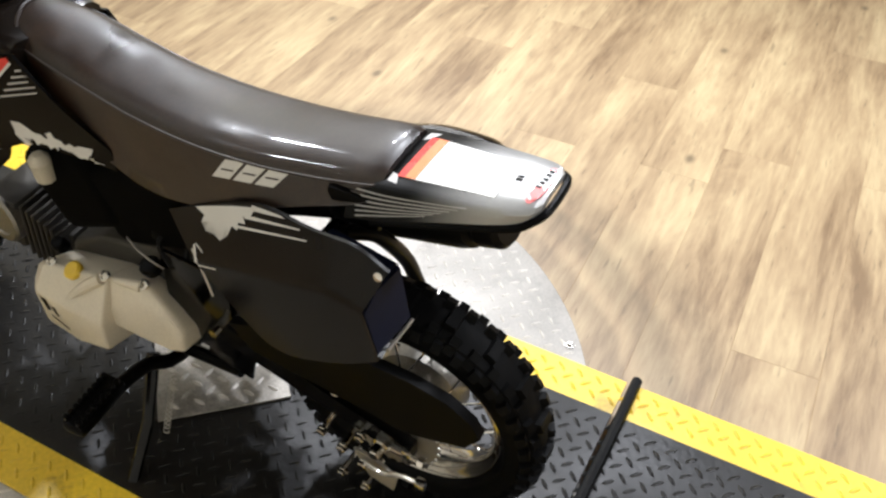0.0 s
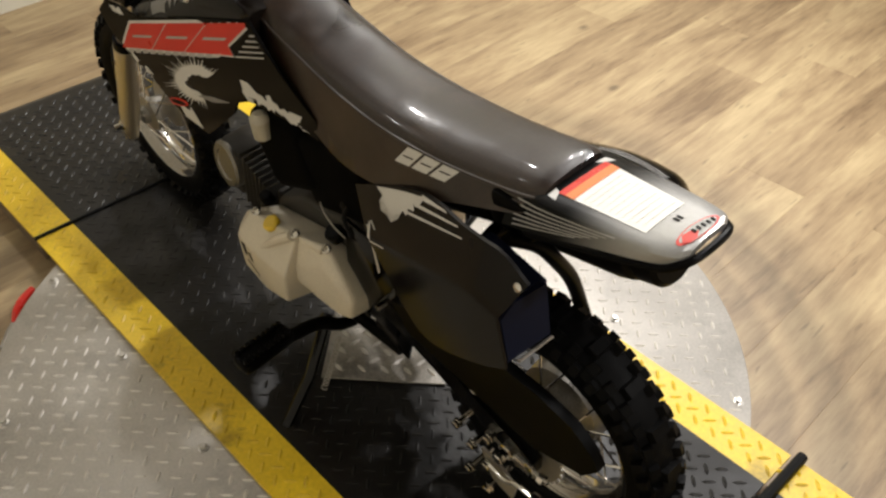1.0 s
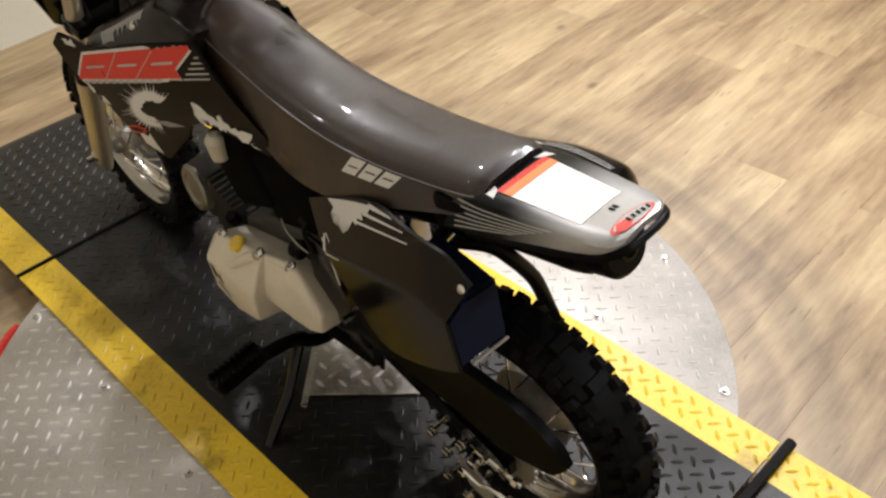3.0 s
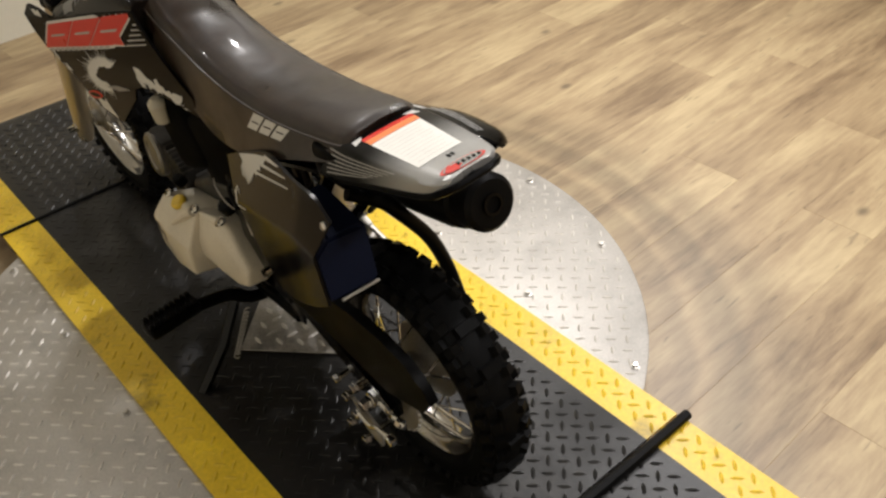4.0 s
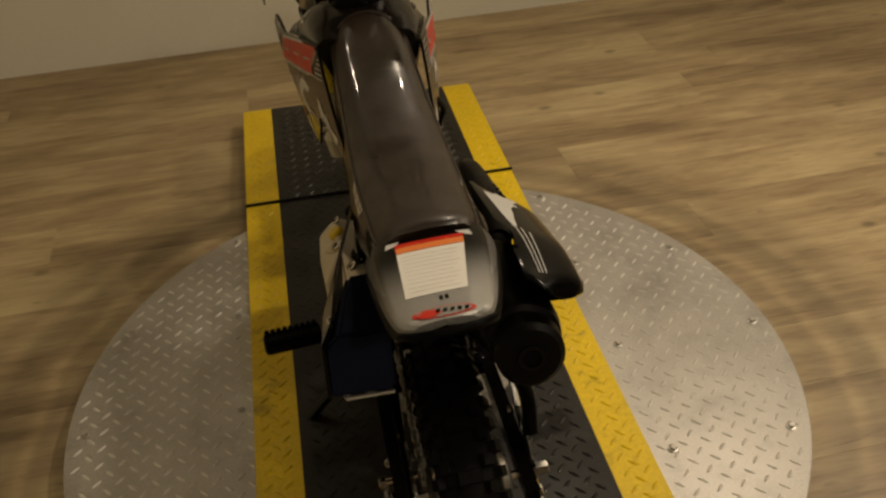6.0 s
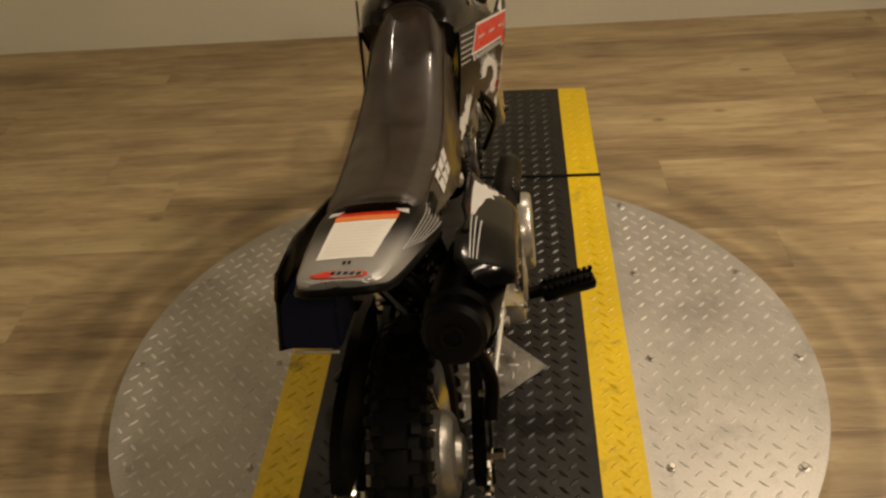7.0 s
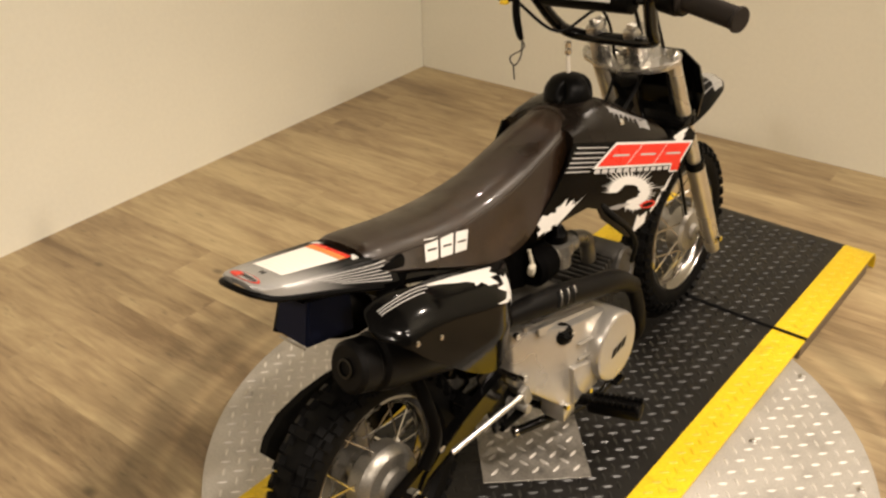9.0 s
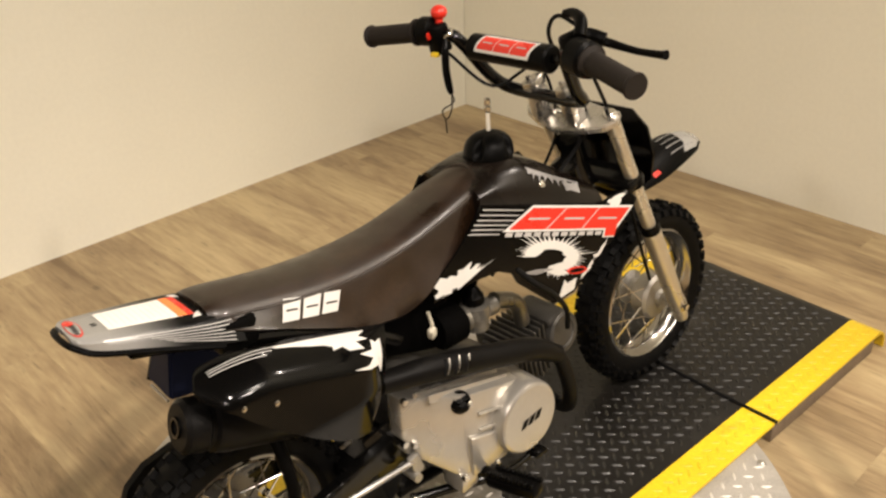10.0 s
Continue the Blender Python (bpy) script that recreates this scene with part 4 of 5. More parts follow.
# muffler and exhaust
bm = bmesh.new()
a, b = Vector((0.076, -0.490, 0.470)), Vector((0.094, -0.215, 0.388))
L = (b - a).length
turned(bm, a, b - a, [(0.0, 0.014), (0.0, 0.030), (0.006, 0.036), (0.030, 0.037), (0.034, 0.033), (0.040, 0.033), (0.043, 0.040), (0.060, 0.0425), (L * 0.8, 0.0425), (L * 0.95, 0.030), (L, 0.018)], 36)
muffler = part("muffler", bm, MATTE, bike, "matt black round muffler with a stepped end cap")
bm = bmesh.new()
d = (b - a).normalized()
turned(bm, a - d * 0.004, d, [(0.012, 0.0), (0.012, 0.010), (0, 0.010), (0, 0.014), (0.02, 0.014)], 24, False)
part("tail_pipe", bm, BLACKP, muffler, "black tail pipe")
pipe = [(0.02, 0.215, 0.150), (0.07, 0.225, 0.125), (0.108, 0.213, 0.150), (0.120, 0.197, 0.215), (0.121, 0.165, 0.285), (0.121, 0.10, 0.325), (0.120, 0.0, 0.357), (0.117, -0.10, 0.386), (0.105, -0.20, 0.402), (0.095, -0.24, 0.40)]
bm = bmesh.new()
tube(bm, pipe, 0.0135, 14, 5)
exhaust = part("exhaust_pipe", bm, MATTE, bike, "matt black exhaust pipe sweeping over the engine")
bm = bmesh.new()
tube(bm, [(x + 0.004, y, z) for x, y, z in pipe[4:9]], [0.016, 0.0205, 0.021, 0.021, 0.017], 16, 5)
shield = part("heat_shield", bm, MATTE, exhaust, "matt black perforated heat shield")
for k in range(3):
    bm = bmesh.new()
    v = -0.100 + 0.020 * k
    arc = [-0.25, 0.1, 0.45, 0.85]
    tube(bm, [(0.1205 + 0.0215 * math.cos(a), v + 0.010 * a, 0.386 - 0.29 * (v + 0.10) + 0.0215 * math.sin(a)) for a in arc], 0.0032, 8)
    part("shield_slot", bm, CORD, shield, "dark slot")
    bm = bmesh.new()
    tube(bm, [(0.1205 + 0.0222 * math.cos(a), v + 0.0052 + 0.010 * a, 0.386 - 0.29 * (v + 0.10) + 0.0222 * math.sin(a)) for a in arc], 0.0012, 6)
    part("slot_lip", bm, HUB, shield, "bright lip of the slot")

# engine
bm = bmesh.new()


def lump(bm, outline, u0, u1, bevel):
    sub = bmesh.new()
    f = sub.faces.new([sub.verts.new((u0, v, w)) for v, w in outline])
    res = bmesh.ops.extrude_face_region(sub, geom=[f])
    for x in res["geom"]:
        if isinstance(x, bmesh.types.BMVert):
            x.co.x = u1
    bmesh.ops.recalc_face_normals(sub, faces=sub.faces)
    bmesh.ops.bevel(sub, geom=sub.edges[:], offset=bevel, segments=3, affect="EDGES", profile=0.5)
    return join(bm, sub)


def hexa(bm, low, high, bevel):
    """A six-sided body between two four-cornered ends."""
    sub = bmesh.new()
    loft(sub, [low, high])
    bmesh.ops.recalc_face_normals(sub, faces=sub.faces)
    bmesh.ops.bevel(sub, geom=sub.edges[:], offset=bevel, segments=2, affect="EDGES", profile=0.5)
    return join(bm, sub)


lump(bm, [(-0.150, 0.30), (-0.10, 0.345), (0.05, 0.31), (0.12, 0.27), (0.135, 0.19), (0.07, 0.135), (-0.06, 0.140), (-0.13, 0.20)], -0.052, 0.080, 0.010)
engine = part("engine", bm, DARKCAST, bike, "small engine, block darkened for shade, silver covers", 30)
bm = bmesh.new()
hexa(bm, [(0.050, -0.155, 0.238), (0.086, -0.155, 0.238), (0.086, -0.152, 0.338), (0.050, -0.152, 0.338)], [(0.050, -0.060, 0.150), (0.136, -0.060, 0.150), (0.130, -0.060, 0.318), (0.050, -0.060, 0.322)], 0.006)
hexa(bm, [(0.050, -0.066, 0.152), (0.133, -0.066, 0.152), (0.128, -0.066, 0.316), (0.050, -0.066, 0.320)], [(0.050, 0.070, 0.158), (0.133, 0.070, 0.158), (0.128, 0.070, 0.284), (0.050, 0.070, 0.290)], 0.005)
hexa(bm, [(0.120, -0.058, 0.162), (0.1400, -0.058, 0.162), (0.1400, -0.058, 0.236), (0.120, -0.058, 0.240)], [(0.120, 0.020, 0.162), (0.1400, 0.020, 0.162), (0.1400, 0.020, 0.214), (0.120, 0.020, 0.218)], 0.003)
hexa(bm, [(0.085, -0.080, 0.134), (0.134, -0.080, 0.134), (0.134, -0.080, 0.172), (0.085, -0.080, 0.172)], [(0.085, -0.044, 0.138), (0.134, -0.044, 0.138), (0.134, -0.044, 0.165), (0.085, -0.044, 0.165)], 0.004)
rc = part("right_cover", bm, ALU, engine, "silver crankcase cover with a slanted rear face", 30)
for u, w, v0, v1 in ((0.092, 0.337, -0.130, 0.050), (0.110, 0.334, -0.115, 0.055)):
    bm = bmesh.new()
    hexa(bm, [(u - 0.003, v0, w - 0.012), (u + 0.003, v0, w - 0.012), (u + 0.002, v0, w + 0.003), (u - 0.002, v0, w + 0.003)], [(u - 0.003, v1, w - 0.056), (u + 0.003, v1, w - 0.056), (u + 0.002, v1, w - 0.040), (u - 0.002, v1, w - 0.040)], 0.001)
    part("cover_rib", bm, ALU, rc)
for w0 in (0.262, 0.232):
    bm = bmesh.new()
    block(bm, (0.1345, 0.000, w0), (0.006, 0.070, 0.004), Euler((-0.22, 0, 0)).to_matrix(), 0.0012)
    part("cover_rib", bm, ALU, rc)
for u, v, w in ((0.090, -0.145, 0.332), (0.1315, -0.052, 0.300), (0.1315, 0.052, 0.272), (0.098, -0.140, 0.252), (0.134, -0.074, 0.166), (0.137, -0.005, 0.160), (0.134, 0.058, 0.170)):
    bm = bmesh.new()
    turned(bm, (u - 0.004, v, w), (1, -0.2 if v < -0.1 else 0, 0), [(0, 0.0062), (0.008, 0.0062), (0.009, 0.005)], 6)
    part("cover_bolt", bm, CHROME, rc, "chrome hex bolt")
bm = bmesh.new()
turned(bm, (0.070, 0.062, 0.219), (1, 0, 0), [(0, 0.067), (0.066, 0.066), (0.078, 0.0655), (0.083, 0.063), (0.0850, 0.059), (0.0855, 0.0)], 64, False)
cc = part("clutch_cover", bm, ALU, engine, "round silver clutch cover with a dark emblem", 25)
ccs = tree([cc])
side_print("emblem", badge([(0.036, 0.206), (0.084, 0.212), (0.092, 0.228), (0.044, 0.222)], 0.2), ccs, 1, 0.0006, SATIN, cc, "dark block emblem")
bm = bmesh.new()
turned(bm, (0.117, -0.061, 0.299), (0.72, 0.0, 0.68), [(0, 0.019), (0.008, 0.019), (0.011, 0.017), (0.015, 0.0155), (0.016, 0.0145), (0.0125, 0.011), (0.0125, 0.003)], 24)
block(bm, (0.1275, -0.061, 0.3090), (0.008, 0.024, 0.007), Euler((0, 0.75, 0)).to_matrix(), 0.002)
part("oil_cap", bm, SATIN, engine, "black oil filler cap")
# left covers
bm = bmesh.new()
loft(bm, [[(-0.05, v, w0), (u1, v, w1), (u2, v, w2), (u3, v, w3), (-0.05, v, w4)] for v, w0, u1, w1, u2, w2, u3, w3, w4 in ((0.138, 0.240, -0.098, 0.262, -0.114, 0.242, -0.114, 0.200, 0.185), (0.112, 0.258, -0.104, 0.280, -0.135, 0.252, -0.134, 0.188, 0.160), (0.050, 0.272, -0.104, 0.294, -0.139, 0.249, -0.140, 0.184, 0.158), (-0.006, 0.284, -0.103, 0.306, -0.136, 0.243, -0.139, 0.194, 0.170))])
bmesh.ops.recalc_face_normals(bm, faces=bm.faces)
bmesh.ops.bevel(bm, geom=[e for e in bm.edges if e.is_manifold and e.calc_face_angle() > 0.25], offset=0.005, segments=3, affect="EDGES", profile=0.5)
lc = part("left_cover", bm, EPAINT, engine, "beige painted magneto cover with yellow cap", 28)
bm = bmesh.new()
loft(bm, [[(-0.05, v, w0), (u1, v, w1), (u2, v, w2), (u3, v, w3), (-0.05, v, w4)] for v, w0, u1, w1, u2, w2, u3, w3, w4 in ((-0.004, 0.284, -0.099, 0.305, -0.116, 0.252, -0.117, 0.224, 0.215), (-0.054, 0.276, -0.084, 0.304, -0.102, 0.280, -0.112, 0.212, 0.200), (-0.086, 0.240, -0.086, 0.262, -0.097, 0.248, -0.106, 0.202, 0.194), (-0.104, 0.218, -0.086, 0.232, -0.094, 0.224, -0.098, 0.200, 0.192))])
bmesh.ops.recalc_face_normals(bm, faces=bm.faces)
bmesh.ops.bevel(bm, geom=[e for e in bm.edges if e.is_manifold and e.calc_face_angle() > 0.25], offset=0.006, segments=3, affect="EDGES", profile=0.5)
part("sprocket_cover", bm, EPAINT, engine, "beige painted front sprocket cover", 28)
for pts in ([(-0.128, 0.058, 0.256), (-0.114, 0.024, 0.286), (-0.106, 0.000, 0.303)], [(-0.100, -0.014, 0.304), (-0.090, -0.050, 0.299)]):
    bm = bmesh.new()
    tube(bm, pts, [0.004, 0.0085, 0.0085][:len(pts)], 10, 3)
    part("cover_boss", bm, EPAINT, lc)
lcs = tree([lc])
side_print("emblem", [[(0.104, 0.246), (0.092, 0.247), (0.088, 0.226), (0.098, 0.222)], [(0.086, 0.236), (0.078, 0.238), (0.074, 0.222), (0.080, 0.220)], [(0.094, 0.216), (0.062, 0.206), (0.062, 0.201), (0.094, 0.211)]], lcs, -1, 0.0006, SATIN, lc, "dark cast emblem")
bm = bmesh.new()
turned(bm, (-0.1035, 0.054, 0.289), (-0.42, 0.1, 0.90), [(0, 0.013), (0.006, 0.013), (0.009, 0.010), (0.009, 0.0)], 20, False)
part("timing_cap", bm, YELP, lc, "yellow plastic cap")
for u, v, w in ((-0.103, -0.006, 0.308), (-0.087, -0.055, 0.301), (-0.100, 0.100, 0.282)):
    bm = bmesh.new()
    turned(bm, (u, v, w), (-0.55, 0, 0.8), [(0, 0.0075), (0.004, 0.0075), (0.005, 0.0055), (0.002, 0.0040), (0.002, 0.0)], 8)
    part("cover_bolt", bm, CHROME, lc, "chrome socket bolt")
# cylinder lying forward with fins, head, carburettor
cyl = bmesh.new()
fins = []
for k in range(7):
    fins.append(bmesh.new())
    block(fins[-1], (0, 0.150 + 0.0125 * k, 0.225 + 0.0022 * k), (0.112 - 0.003 * k, 0.0045, 0.105), Euler((0.17, 0, 0)).to_matrix(), 0.0015, 1)
block(cyl, (0, 0.185, 0.231), (0.075, 0.09, 0.075), Euler((0.17, 0, 0)).to_matrix(), 0.006)
cylinder = part("cylinder", cyl, DARKCAST, engine, "finned cast cylinder")
for fin in fins:
    part("cooling_fin", fin, DARKCAST, engine)
bm = bmesh.new()
block(bm, (0, 0.262, 0.245), (0.095, 0.055, 0.100), Euler((0.17, 0, 0)).to_matrix(), 0.010)
part("cylinder_head", bm, DARKCAST, engine, "cast alloy cylinder head")
for s in (-1, 1):
    bm = bmesh.new()
    turned(bm, (s * 0.040, 0.264, 0.252), (s, 0.1, 0.1), [(0, 0.041), (0.012, 0.041), (0.016, 0.037), (0.016, 0.028), (0.013, 0.026), (0.013, 0)], 32, False)
    part("head_cover", bm, DARKCAST if s > 0 else HUB, engine, "round cast cylinder head side cover")
bm = bmesh.new()
turned(bm, (-0.072, 0.082, 0.415), (-0.1, -0.15, 1), [(0, 0.008), (0.003, 0.013), (0.036, 0.014), (0.042, 0.010), (0.046, 0.006)], 20)
part("breather_can", bm, CREAM, bike, "small cream plastic breather can")
bm = bmesh.new()
tube(bm, [(0.010, 0.20, 0.29), (0.018, 0.175, 0.345), (0.026, 0.115, 0.376)], 0.015, 12, 4)
turned(bm, (0.030, 0.072, 0.340), (0, -0.1, 1), [(0, 0.012), (0.004, 0.020), (0.026, 0.021), (0.030, 0.026), (0.052, 0.026), (0.055, 0.020)], 24)
turned(bm, (0.030, 0.110, 0.372), (0, -1, 0.02), [(0, 0.017), (0.062, 0.017), (0.066, 0.022), (0.074, 0.022)], 20)
carb = part("carburettor", bm, HUB, bike, "small dull alloy carburettor")
bm = bmesh.new()
turned(bm, (0.0295, 0.0665, 0.395), (0, -0.1, 1), [(0, 0.0185), (0.014, 0.0180), (0.018, 0.0150), (0.026, 0.0120), (0.032, 0.0070)], 24)
part("slide_cap", bm, SATIN, carb, "black carburettor slide cap")
bm = bmesh.new()
turned(bm, (0.028, 0.036, 0.375), (0, -1, 0.05), [(0, 0.018), (0.01, 0.034), (0.05, 0.036), (0.06, 0.03)], 24)
part("air_filter", bm, SOOT, carb, "black air filter")
bm = bmesh.new()
block(bm, (0.055, -0.050, 0.398), (0.012, 0.016, 0.022), Euler((0.3, 0.2, 0.3)).to_matrix(), 0.005)
tube(bm, [(0.055, -0.048, 0.41), (0.052, -0.052, 0.435)], 0.003, 8)
part("connector", bm, CREAM, bike, "cream plastic wiring connector")
bm = bmesh.new()
block(bm, (-0.045, -0.085, 0.385), (0.036, 0.036, 0.04), Euler((0.3, 0.2, 0.3)).to_matrix(), 0.008)
part("relay", bm, SATIN, bike, "small black relay")

bm = bmesh.new()
block(bm, (-0.022, -0.062, 0.412), (0.086, 0.165, 0.125), Euler((-0.3, 0, 0)).to_matrix(), 0.018, 3)
block(bm, (-0.038, 0.052, 0.400), (0.062, 0.135, 0.130), Euler((-0.42, 0, 0)).to_matrix(), 0.022, 3)
part("airbox", bm, SOOT, bike, "matt black airbox under the seat")

# frame
bm = bmesh.new()
tube(bm, [(0, 0.345, 0.60), (0, 0.385, 0.50)], 0.024, 16)
tube(bm, [(0, 0.35, 0.555), (0, 0.20, 0.50), (0, 0.02, 0.43), (0, -0.14, 0.37), (0, -0.17, 0.24)], 0.019, 12, 5)
for s in (-1, 1):
    tube(bm, [(s * 0.03, -0.10, 0.40), (s * 0.05, -0.22, 0.48), (s * 0.05, -0.40, 0.545)], 0.011, 10, 4)
    tube(bm, [(s * 0.045, -0.15, 0.235), (s * 0.05, -0.28, 0.40), (s * 0.05, -0.36, 0.525)], 0.009, 10, 4)
    block(bm, (s * 0.055, -0.155, 0.215), (0.006, 0.075, 0.14), Euler((0.25, 0, 0)).to_matrix(), 0.002)
block(bm, (-0.062, -0.118, 0.268), (0.006, 0.105, 0.165), Euler((0.1, 0, 0)).to_matrix(), 0.002)
frame_p = part("frame", bm, BLACKP, bike, "black tubular frame")
bm = bmesh.new()
tube(bm, [(-0.09, -0.158, 0.262), (0.10, -0.158, 0.262)], 0.006, 8)
part("pivot_bolt", bm, CHROME, frame_p, "chrome pivot bolt")
# footpeg bar and pegs
bm = bmesh.new()
tube(bm, [(-0.165, -0.035, 0.165), (-0.11, -0.035, 0.150), (-0.06, -0.04, 0.118), (0.06, -0.04, 0.118), (0.11, -0.035, 0.150), (0.165, -0.035, 0.165)], 0.0105, 12, 4)
tube(bm, [(0.05, 0.08, 0.125), (0.05, -0.15, 0.135)], 0.010, 10)
tube(bm, [(-0.05, 0.08, 0.125), (-0.05, -0.15, 0.135)], 0.010, 10)
part("peg_bar", bm, SATIN, bike, "black steel footpeg bar")
for s in (-1, 1):
    bm = bmesh.new()
    block(bm, (s * 0.205, -0.033, 0.170), (0.092, 0.034, 0.022), Euler((0.12, -s * 0.06, 0.25 if s > 0 else 0.10)).to_matrix(), 0.007)
    peg = part("footpeg", bm, SATIN, bike, "black rubber footpeg with toothed top")
    for k in range(9):
        for j in (-1, 1):
            bm = bmesh.new()
            turned(bm, (s * (0.168 + 0.0094 * k), -0.033 + 0.011 * j + (0.25 if s > 0 else -0.10) * (0.0094 * k - 0.037), 0.1795 + 0.0006 * k), (0, 0, 1), [(0, 0.0048), (0.005, 0.0042), (0.006, 0.003)], 6)
            part("tooth", bm, SATIN, peg)
# brake pedal and rod
bm = bmesh.new()
tube(bm, [(0.068, -0.131, 0.120), (0.096, -0.064, 0.120), (0.116, -0.015, 0.118), (0.120, 0.045, 0.106), (0.120, 0.090, 0.108)], [0.009, 0.009, 0.0085, 0.006, 0.006], 12, 4)
block(bm, (0.122, 0.105, 0.112), (0.034, 0.03, 0.008), None, 0.002)
pedal = part("brake_pedal", bm, BLACKP, bike, "black brake pedal")
bm = bmesh.new()
turned(bm, (0.066, -0.135, 0.120), (0.37, 0.93, 0), [(0, 0.0055), (-0.001, 0.009), (0.002, 0.0105), (0.006, 0.0105), (0.007, 0.009)], 16, False)
part("pivot_ring", bm, CHROME, pedal, "bright steel pivot ring")
bm = bmesh.new()
tube(bm, [(0.104, -0.152, 0.229), (0.088, -0.320, 0.216)], 0.0048, 10)
rod = part("brake_rod", bm, HIGHLIT, bike, "chrome rear brake rod, bright where its highlight falls")
bm = bmesh.new()
tube(bm, [(0.088, -0.318, 0.216), (0.086, -0.37, 0.20), (0.086, -0.42, 0.150)], 0.0036, 8)
part("rod_end", bm, BLACKP, rod, "rear end of the rod, black beyond the highlight")
bm = bmesh.new()
block(bm, (0.102, -0.146, 0.222), (0.012, 0.020, 0.036), Euler((0.3, 0, 0)).to_matrix(), 0.003)
tube(bm, [(0.07, -0.150, 0.200), (0.112, -0.150, 0.200)], 0.008, 12)
part("rod_lever", bm, CAST, rod, "dull steel lever")
# side stand
bm = bmesh.new()
tube(bm, [(-0.085, -0.02, 0.140), (-0.15, -0.045, 0.07), (-0.214, -0.055, 0.012)], [0.010, 0.009, 0.009], 10)
block(bm, (-0.222, -0.056, 0.010), (0.05, 0.035, 0.006), Euler((0, 0.1, 0)).to_matrix(), 0.002)
stand = part("side_stand", bm, BLACKP, bike, "black side stand, folded out")
bm = bmesh.new()
coil = [(-0.100 - 0.045 * k / 90 + 0.0045 * math.cos(k * 0.9), -0.066 - 0.004 * k / 90 + 0.0045 * math.sin(k * 0.9), 0.130 - 0.075 * k / 90) for k in range(91)]
tube(bm, coil, 0.0010, 5)
part("return_spring", bm, CAST, stand, "coiled steel return spring")

# swingarm, chain, guard
sw = bmesh.new()
for s in (-1, 1):
    d = Vector((0, -0.31, -0.055))
    m = basis(d)
    a, b = Vector((s * 0.062, -0.15, 0.245)), Vector((s * 0.078 - 0.004, -0.446, 0.190))
    loft(sw, [[p + Vector((x, 0, z)) for x, z in ((-0.009, -h), (0.009, -h), (0.009, h), (-0.009, h))] for p, h in ((a, 0.019), (a.lerp(b, 0.5), 0.018), (a.lerp(b, 0.93), 0.016), (b, 0.012))])
block(sw, (0, -0.235, 0.232), (0.13, 0.03, 0.03), None, 0.005)
swing = part("swingarm", sw, BLACKP, bike, "black steel swingarm")
for s in (-1, 1):
    bm = bmesh.new()
    turned(bm, (s * 0.085 - 0.004, REAR.y, 0.190), (s, 0, 0), [(0, 0.013), (0.007, 0.013), (0.008, 0.009), (0.022, 0.0085), (0.023, 0.007)], 6)
    part("axle_nut", bm, CHROME, swing, "chrome axle nut")
    bm = bmesh.new()
    block(bm, (s * 0.088 - 0.004, REAR.y - 0.036, 0.189), (0.006, 0.012, 0.024), None, 0.002)
    tube(bm, [(s * 0.086 - 0.004, REAR.y - 0.065, 0.186), (s * 0.086 - 0.004, REAR.y - 0.012, 0.190)], 0.004, 8)
    turned(bm, (s * 0.086 - 0.004, REAR.y - 0.052, 0.187), (0, -1, 0), [(0, 0.0075), (0.008, 0.0075)], 6)
    part("chain_adjuster", bm, CHROME, swing, "chrome chain adjuster bolt")
    bm = bmesh.new()
    turned(bm, (s * 0.072, -0.33, 0.226), (s, 0, 0), [(0, 0.007), (0.008, 0.007), (0.009, 0.005)], 6)
    part("guard_bolt", bm, CHROME, swing, "chrome bolt")
# chain: links along two runs
link = bmesh.new()
for sgn in (1, -1):
    tube(link, [(-0.052, -0.11, 0.232 + sgn * 0.022), (-0.052, REAR.y, 0.195 + sgn * 0.056)], 0.0025, 6)
chain = part("drive_chain", link, CAST, bike, "greasy steel drive chain")
for sgn in (1, -1):
    for k in range(26):
        f = k / 25
        v = -0.11 + f * (REAR.y + 0.11)
        w = 0.232 + sgn * 0.022 + f * (0.195 - 0.232 + sgn * 0.034)
        link = bmesh.new()
        block(link, (-0.052, v, w), (0.009 if k % 2 else 0.006, 0.0125, 0.008), None, 0.0015, 1)
        part("chain_link", link, CAST, chain)
bm = bmesh.new()
turned(bm, (-0.066, REAR.y, REAR.z), (-1, 0, 0), [(-0.002, 0.030), (-0.002, 0.066), (0.002, 0.066), (0.002, 0.030)], 48)
for k in range(30):
    a = 2 * math.pi * k / 30
    block(bm, (-0.066, REAR.y + 0.067 * math.cos(a), REAR.z + 0.067 * math.sin(a)), (0.004, 0.006, 0.006), Euler((a, 0, 0)).to_matrix(), 0.001, 1)
part("rear_sprocket", bm, CAST, bike, "steel rear sprocket")
# axle plate, adjuster rod and bolts on the chain side
bm = bmesh.new()
slab(bm, [(-0.372, 0.176), (-0.398, 0.174), (-0.434, 0.152), (-0.427, 0.118), (-0.392, 0.128)], lambda v, w: -0.106, 0.004, cuts=0)
plate = part("axle_plate", bm, CAST, swing, "dull steel axle plate", 30)
bm = bmesh.new()
tube(bm, [(-0.110, -0.386, 0.163), (-0.114, -0.420, 0.166), (-0.114, -0.440, 0.178), (-0.116, -0.473, 0.185)], 0.0032, 8, 4)
block(bm, (-0.116, -0.474, 0.185), (0.012, 0.014, 0.016), None, 0.003)
part("adjuster_rod", bm, CHROME, plate, "chrome adjuster rod")
